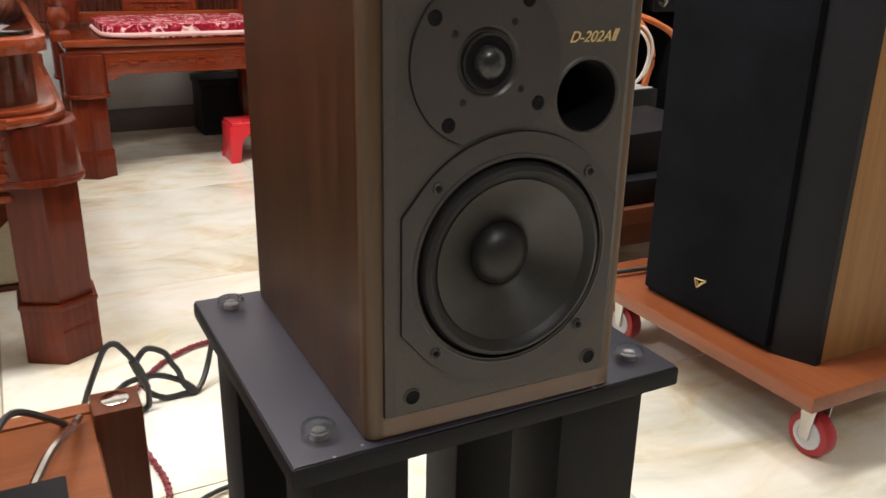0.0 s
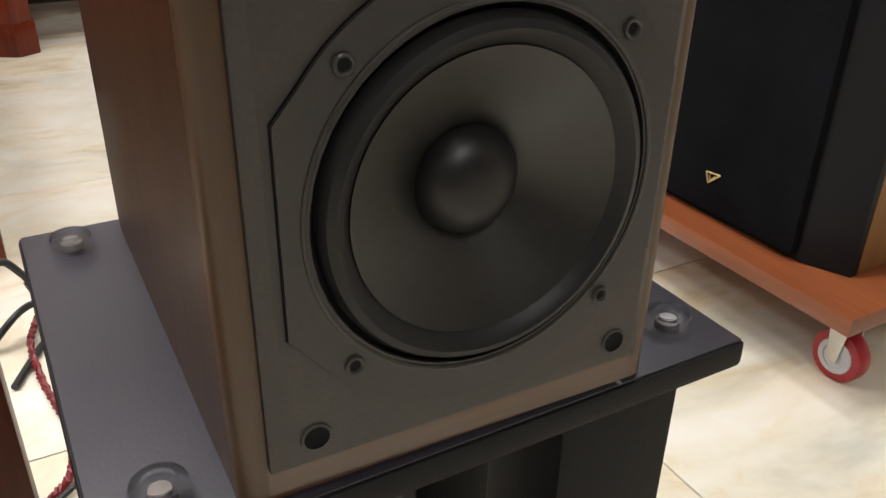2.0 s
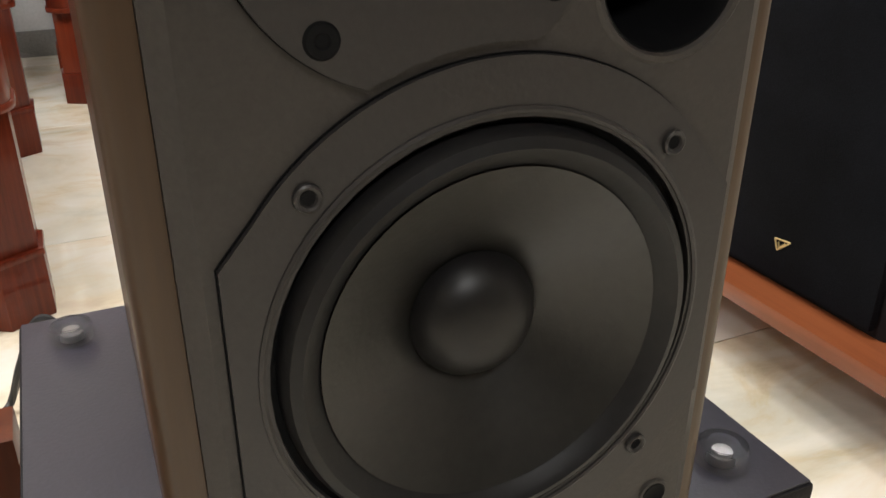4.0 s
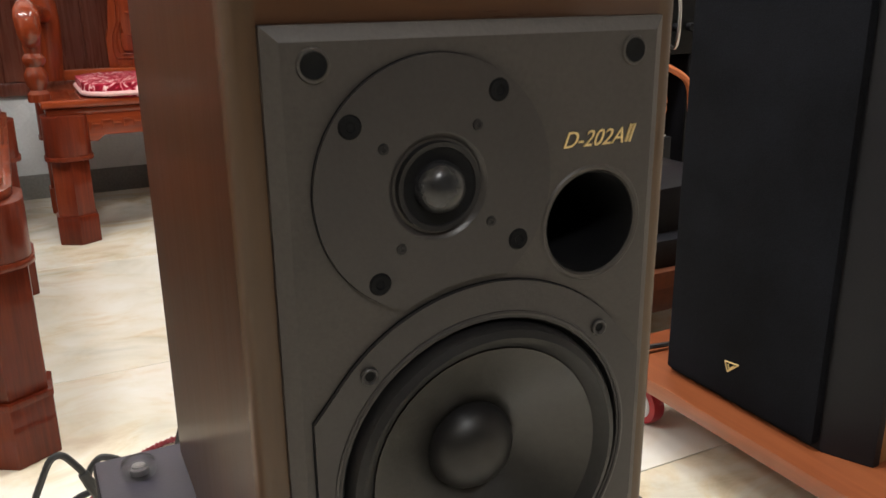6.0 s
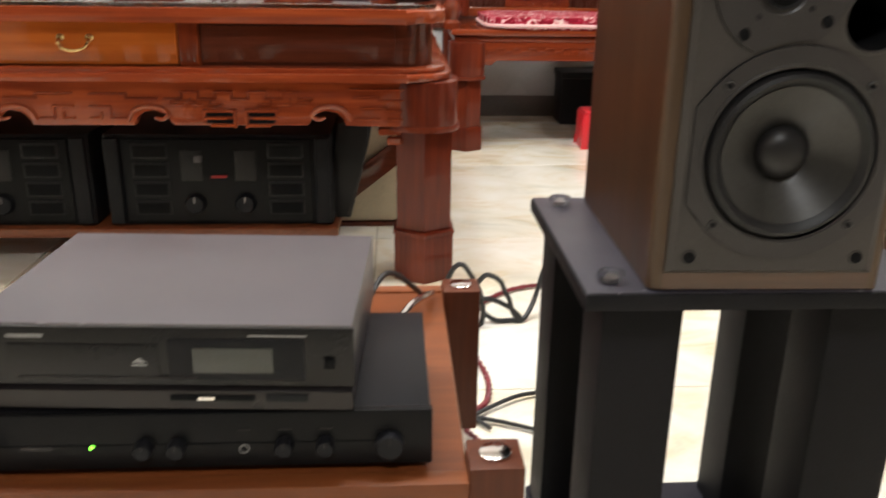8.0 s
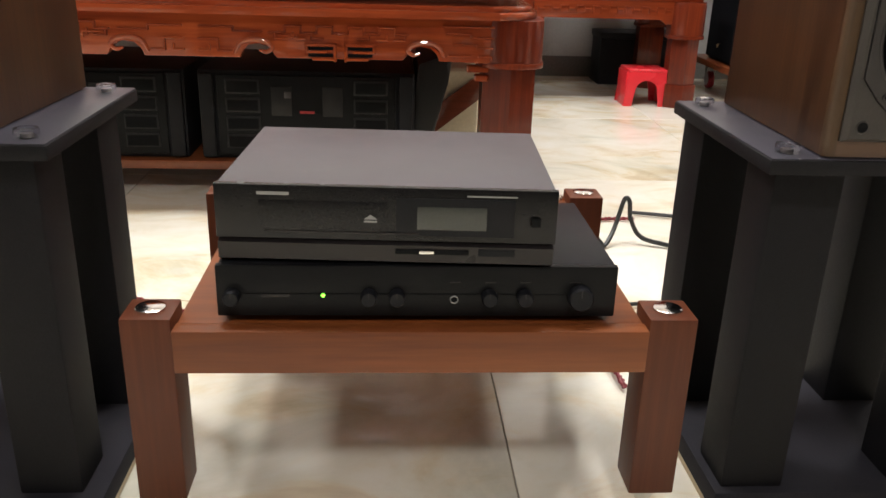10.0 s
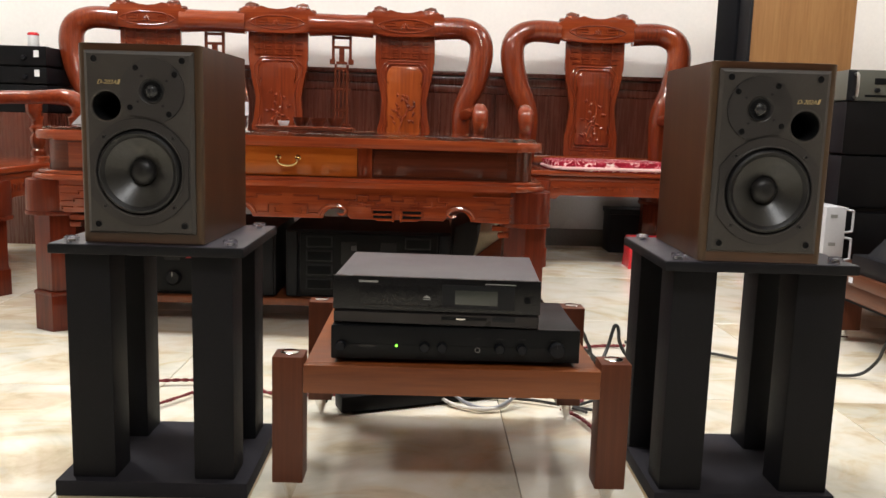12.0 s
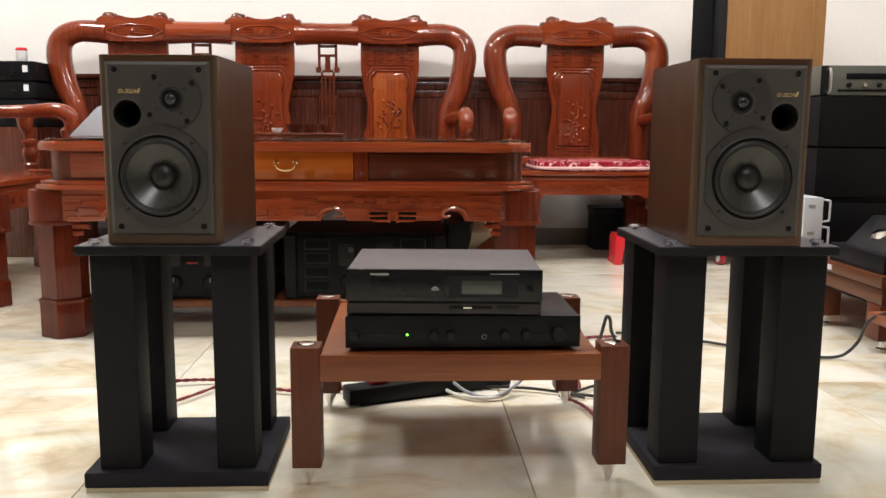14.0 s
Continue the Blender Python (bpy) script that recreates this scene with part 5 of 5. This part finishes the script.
for z in (0.015, 0.112):
    part("handle", sweep([(0.018, 0.012, z), (0.042, 0.004, z + 0.004), (0.046, 0.004, z + 0.012), (0.046, 0.004, z + 0.068), (0.042, 0.004, z + 0.076), (0.018, 0.012, z + 0.080)], 0.0042, 8, 4), PALE_STEEL, white)
    part("badge_bar", box((-0.034, -0.001, z + 0.05), (-0.010, 0.001, z + 0.062)), PRINT_GREY, white)

# dark shelf with stacked units in the far corner
corner = thing("corner_shelf", "dark wooden shelf with black audio units by the wall", "shelf", (-2.555, 3.42, 0))
part("body", box((-0.30, 0.0, 0.0), (0.30, 0.44, 0.68), 0.004), WAINSCOT, corner)
for z, h in ((0.68, 0.14), (0.825, 0.085), (0.915, 0.10)):
    unit = black_unit("audio_unit", (0.52, 0.36, h), (-2.52, 3.44, z), "black stacked audio unit with white sticker on the dark shelf", 0, 3)
    part("sticker", box((0.200, -0.0008, h * 0.45), (0.226, 0.0002, h * 0.45 + 0.034)), WHITE_PAINT, unit, "small white paper sticker")
can = thing("small_can", "small white and red can on the stacked units", "can", (-2.345, 3.5, 1.015))
part("body", lathe([(0.0, 0.0), (0.026, 0.0), (0.028, 0.004), (0.028, 0.056), (0.0, 0.058)], (0, 0, 0), "z", 24), WHITE_PAINT, can)
part("lid", lathe([(0.0, 0.072), (0.022, 0.072), (0.028, 0.066), (0.028, 0.058), (0.0, 0.058)], (0, 0, 0), "z", 24), RED_PLASTIC, can)

# ---- stage amplifiers on a low trolley under the table ----
under = thing("low_trolley", "low wooden trolley on red casters under the table", "trolley", (-1.44, 1.822, 0))
part("board", box((0, 0, 0.068), (1.24, 0.50, 0.092), 0.004), TROLLEY_WOOD, under)
for x in (0.06, 1.20):
    for y in (0.05, 0.45):
        fk = part("caster", box((x - 0.022, y - 0.022, 0.050), (x + 0.022, y + 0.022, 0.068), 0.003), STEEL, under)
        part("wheel", lathe([(0.0, -0.012), (0.026, -0.012), (0.030, -0.006), (0.030, 0.006), (0.026, 0.012), (0.0, 0.012)], (x, y, 0.030), "x", 20), CASTER_RED, fk)


def stage_mixer(place, label):
    w, h = 0.56, 0.235
    u = thing("powered_mixer", label, "powered mixer", place)
    part("case", box((-w / 2, 0.012, 0.0), (w / 2, 0.40, h), 0.012), BLACK_PLASTIC, u)
    part("face", box((-w / 2 + 0.05, 0.004, 0.012), (w / 2 - 0.05, 0.0125, h - 0.012), 0.004), AMP_FACE, u)
    for s in (-1, 1):
        for k in range(4):
            z = 0.035 + 0.048 * k
            frame_ring = part("vent", box((s * 0.165 - 0.044, 0.0005, z - 0.004), (s * 0.165 + 0.044, 0.0045, z + 0.034), 0.004), RUBBER, u)
            part("slot", box((s * 0.165 - 0.039, -0.0012, z), (s * 0.165 + 0.039, 0.0002, z + 0.028), 0.0006), HOLE, frame_ring, "black vent slot")
        part("side_bar", box((s * (w / 2 - 0.024) - 0.018, -0.004, 0.008), (s * (w / 2 - 0.024) + 0.018, 0.013, h - 0.008), 0.006), BLACK_PLASTIC, u)
    for s in (-1, 1):
        kn = part("knob", lathe([(0.0, 0.018), (0.021, 0.018), (0.025, 0.012), (0.026, 0.0), (0.0, 0.0)], (s * 0.062, 0.004, 0.060), "y", 26, flip=-1), BLACK_PLASTIC, u, "large round black knob")
        part("pointer", box((s * 0.062 - 0.0015, -0.0148, 0.064), (s * 0.062 + 0.0015, -0.0138, 0.080)), PRINT_GREY, kn)
        part("socket_panel", box((s * 0.066 - 0.026, 0.002, 0.118), (s * 0.066 + 0.026, 0.0045, 0.195), 0.004), RUBBER, u)
    part("red_light", box((-0.019, 0.000, 0.126), (0.019, 0.0042, 0.132)), RED_LED, u, "dim red indicator bar")
    part("meter", box((-0.058, 0.000, 0.165), (-0.040, 0.0046, 0.182), 0.001), CD_TOP, u)
    return u


stage_mixer((-0.492, 1.835, 0.0925), "black powered mixer with red light under the table")
stage_mixer((-1.083, 1.835, 0.0925), "black powered mixer with red light under the table")
bag = thing("soft_bag", "black soft bag hanging beside the mixers under the table", "bag", (-0.172, 1.90, 0.0925))
part("body", prism([(-0.04, 0.0), (0.0, 0.0), (0.05, 0.20), (0.06, 0.262), (0.02, 0.27), (-0.03, 0.25), (-0.05, 0.12)], 0.34, "y", 0.0, 0.012), RUBBER, bag)
hassock = thing("cream_hassock", "low cream vinyl box with dark brown lid strip", "box", (-0.16, 2.12, 0.0))
part("body", box((-0.10, 0.0, 0.012), (0.15, 0.40, 0.30), 0.02, segments=3), CREAM_VINYL, hassock)
part("base_strip", box((-0.10, -0.003, 0.0), (0.15, 0.40, 0.0125), 0.002), DARK_ROSEWOOD, hassock)
strip = prism([(-0.13, 0.02), (-0.10, 0.02), (0.16, 0.225), (0.16, 0.30), (-0.13, 0.075)], 0.012, "y", -0.018, 0.002)
part("dark_strip", strip, DARK_ROSEWOOD, hassock, "dark brown diagonal strip")

# ---- cables and the power strip ----


def cable(label, points, r, material, name="cable", steps=8):
    return solid(name, sweep(points, r, 7, steps), material, label, "cable")


cable("black speaker cable in a standing loop on the floor", [(-0.02, 1.36, 0.02)] + [(0.011, 1.410, 0.016), (0.032, 1.410, 0.066), (0.051, 1.410, 0.109), (0.067, 1.410, 0.139), (0.083, 1.410, 0.143), (0.098, 1.410, 0.124), (0.111, 1.410, 0.100), (0.119, 1.410, 0.071), (0.128, 1.410, 0.047), (0.127, 1.410, 0.014), (0.119, 1.410, 0.006)] + [(0.10, 1.38, 0.008), (0.06, 1.30, 0.007)], 0.0055, CABLE_BLACK)
cable("black speaker cable curling in loops beside the stand", [(0.05, 1.40, 0.03)] + [(0.083, 1.435, 0.043), (0.112, 1.435, 0.055), (0.151, 1.435, 0.054), (0.192, 1.435, 0.032), (0.214, 1.435, 0.006), (0.192, 1.435, 0.006), (0.160, 1.435, 0.006), (0.132, 1.435, 0.025), (0.119, 1.435, 0.059), (0.115, 1.435, 0.082), (0.124, 1.435, 0.101), (0.139, 1.435, 0.111), (0.165, 1.435, 0.097), (0.177, 1.435, 0.072), (0.187, 1.435, 0.053), (0.196, 1.435, 0.023), (0.214, 1.435, 0.006)] + [(0.233, 1.450, 0.020), (0.250, 1.470, 0.050), (0.264, 1.478, 0.100), (0.272, 1.478, 0.110), (0.279, 1.476, 0.098), (0.284, 1.470, 0.060), (0.310, 1.460, 0.020), (0.370, 1.440, 0.008)], 0.0055, CABLE_BLACK)
solid("cable_sleeve", sweep([(0.108, 1.409, 0.106), (0.116, 1.410, 0.084), (0.124, 1.411, 0.062)], [0.008, 0.009, 0.008], 10, 4), CABLE_BLACK, "short black sleeve joining two speaker cables", "cable sleeve")
solid("speaker_cable", twisted([(0.05, 1.035, 0.008), (0.094, 1.072, 0.008), (0.107, 1.103, 0.008), (0.113, 1.148, 0.008), (0.112, 1.187, 0.008), (0.103, 1.243, 0.008), (0.094, 1.305, 0.009), (0.090, 1.390, 0.010), (0.098, 1.435, 0.010), (0.114, 1.482, 0.010), (0.150, 1.540, 0.008), (0.198, 1.592, 0.008), (0.260, 1.625, 0.008), (0.34, 1.63, 0.008)], 0.0035, 48), CABLE_RED, "red twisted speaker cable winding over the floor behind the rack", "cable")
solid("speaker_cable", twisted([(0.04, 1.02, 0.009), (0.075, 0.96, 0.010), (0.092, 0.88, 0.012), (0.098, 0.80, 0.009)], 0.0032, 20), CABLE_RED, "red twisted speaker cable beside the stand", "cable")
solid("speaker_cable", twisted([(-0.46, 1.09, 0.012), (-0.64, 1.068, 0.012), (-0.74, 1.12, 0.012), (-0.835, 1.165, 0.012), (-0.928, 1.160, 0.014), (-1.02, 1.145, 0.012)], 0.0029, 40), CABLE_RED, "red twisted speaker cable on the floor", "cable")
solid("speaker_cable", twisted([(-0.80, 1.155, 0.018), (-0.85, 1.10, 0.012), (-0.90, 1.02, 0.012), (-0.95, 0.95, 0.012)], 0.0029, 18), CABLE_RED, "red twisted speaker cable on the floor", "cable")
cable("thin black cable lying on the floor under the stand", [(0.05, 1.02, 0.008), (0.144, 1.092, 0.010), (0.20, 1.115, 0.008), (0.26, 1.112, 0.008), (0.36, 1.06, 0.008)], 0.004, CABLE_BLACK)
cable("thin black cable lying on the floor by the stand", [(0.06, 1.04, 0.008), (0.13, 1.014, 0.008), (0.215, 0.965, 0.008), (0.26, 0.90, 0.008)], 0.004, CABLE_BLACK)
cable("black cable on the floor running to the tall loudspeaker", [(0.35, 1.68, 0.008), (0.50, 1.63, 0.008), (0.672, 1.50, 0.008), (0.74, 1.42, 0.008), (0.86, 1.37, 0.008), (0.95, 1.36, 0.012), (0.99, 1.34, 0.06), (1.0, 1.31, 0.13), (1.04, 1.27, 0.164), (1.14, 1.26, 0.164)], 0.0048, CABLE_BLACK)
cable("black mains cable under the rack", [(-0.36, 1.02, 0.012), (-0.20, 1.10, 0.008), (-0.04, 1.08, 0.010), (0.06, 1.04, 0.008), (0.10, 1.00, 0.008)], 0.004, CABLE_BLACK)
cable("white cable coiled under the rack", [(-0.30, 1.12, 0.05), (-0.24, 1.05, 0.012), (-0.16, 1.00, 0.010), (-0.09, 1.03, 0.014), (-0.07, 1.10, 0.05)], 0.0045, CABLE_WHITE)
cable("grey cable coiled under the rack", [(-0.26, 1.10, 0.05), (-0.19, 1.03, 0.014), (-0.12, 1.01, 0.012), (-0.05, 1.06, 0.04)], 0.0045, plain("grey_cable_sheath", (0.30, 0.30, 0.32), 0.45))
cable("short black cable behind the amplifier", [(-0.10, 0.78, 0.31), (-0.07, 0.88, 0.33), (-0.03, 0.93, 0.29), (0.005, 1.00, 0.22)], 0.004, CABLE_BLACK)
cable("chrome-sleeved plug lead behind the amplifier", [(-0.06, 0.76, 0.30), (-0.035, 0.83, 0.305), (-0.01, 0.90, 0.290), (0.0, 0.95, 0.272)], 0.005, CHROME)
cable("orange cable hanging behind the stacked amplifiers", [(1.60, 2.0, 0.62), (1.66, 1.97, 0.59), (1.70, 1.96, 0.50), (1.69, 1.97, 0.40), (1.73, 1.97, 0.31)], 0.010, CABLE_ORANGE)
cable("orange cable beside the stacked amplifiers", [(1.60, 2.0, 0.63), (1.70, 1.97, 0.60), (1.79, 1.97, 0.55), (1.82, 1.98, 0.46)], 0.010, CABLE_ORANGE)
cable("thin white cable beside the stacked amplifiers", [(1.610, 2.02, 0.612), (1.645, 1.95, 0.57), (1.668, 1.94, 0.52), (1.655, 1.94, 0.46), (1.625, 1.95, 0.417)], 0.004, CABLE_WHITE)
cable("second thin white cable beside the stacked amplifiers", [(1.615, 2.02, 0.612), (1.66, 1.96, 0.585), (1.690, 1.95, 0.53), (1.675, 1.95, 0.46), (1.635, 1.96, 0.418)], 0.004, CABLE_WHITE)

cable("thin white cable hanging from the wall socket", [(1.165, Y1 - 0.026, 0.802), (1.160, Y1 - 0.030, 0.74), (1.168, Y1 - 0.032, 0.60), (1.165, Y1 - 0.030, 0.48), (1.18, Y1 - 0.034, 0.20), (1.22, Y1 - 0.04, 0.006)], 0.0045, CABLE_WHITE)

strip = thing("power_strip", "long black power strip on the floor under the rack", "power strip", (-0.50, 0.985, 0.0), 22)
part("body", box((0.0, -0.03, 0.006), (0.46, 0.03, 0.046), 0.006), BLACK_PLASTIC, strip)
part("base_pad", box((0.03, -0.02, 0.0), (0.43, 0.02, 0.0062), 0.001), RUBBER, strip)
for k in range(5):
    part("socket", lathe([(0.0, 0.048), (0.017, 0.048), (0.019, 0.046), (0.0, 0.046)], (0.09 + 0.078 * k, 0, 0), "z", 20), HOLE, strip)
part("plug", box((0.06, -0.016, 0.047), (0.11, 0.016, 0.078), 0.006), RED_PLASTIC, strip, "red plug")
part("plug", box((0.14, -0.014, 0.047), (0.18, 0.014, 0.074), 0.006), plain("yellow_plastic", (0.62, 0.45, 0.06), 0.4), strip, "yellow plug")

# ---- floor tiles ----
PITCH, TX, TY = 0.862, -0.108, 1.143
tile = mesh_of(box((0.0012, 0.0012, -0.012), (PITCH - 0.0012, PITCH - 0.0012, 0.0), 0.0008, segments=1), "tile", MARBLE)
i0, i1 = math.floor((X0 - TX) / PITCH), math.ceil((X1 - TX) / PITCH)
j0, j1 = math.floor((Y0 - TY) / PITCH), math.ceil((Y1 - TY) / PITCH)
for i in range(i0, i1):
    for j in range(j0, j1):
        ob = new("tile", tile)
        ob.parent, ob.location = floor, (TX + PITCH * i, TY + PITCH * j, 0)
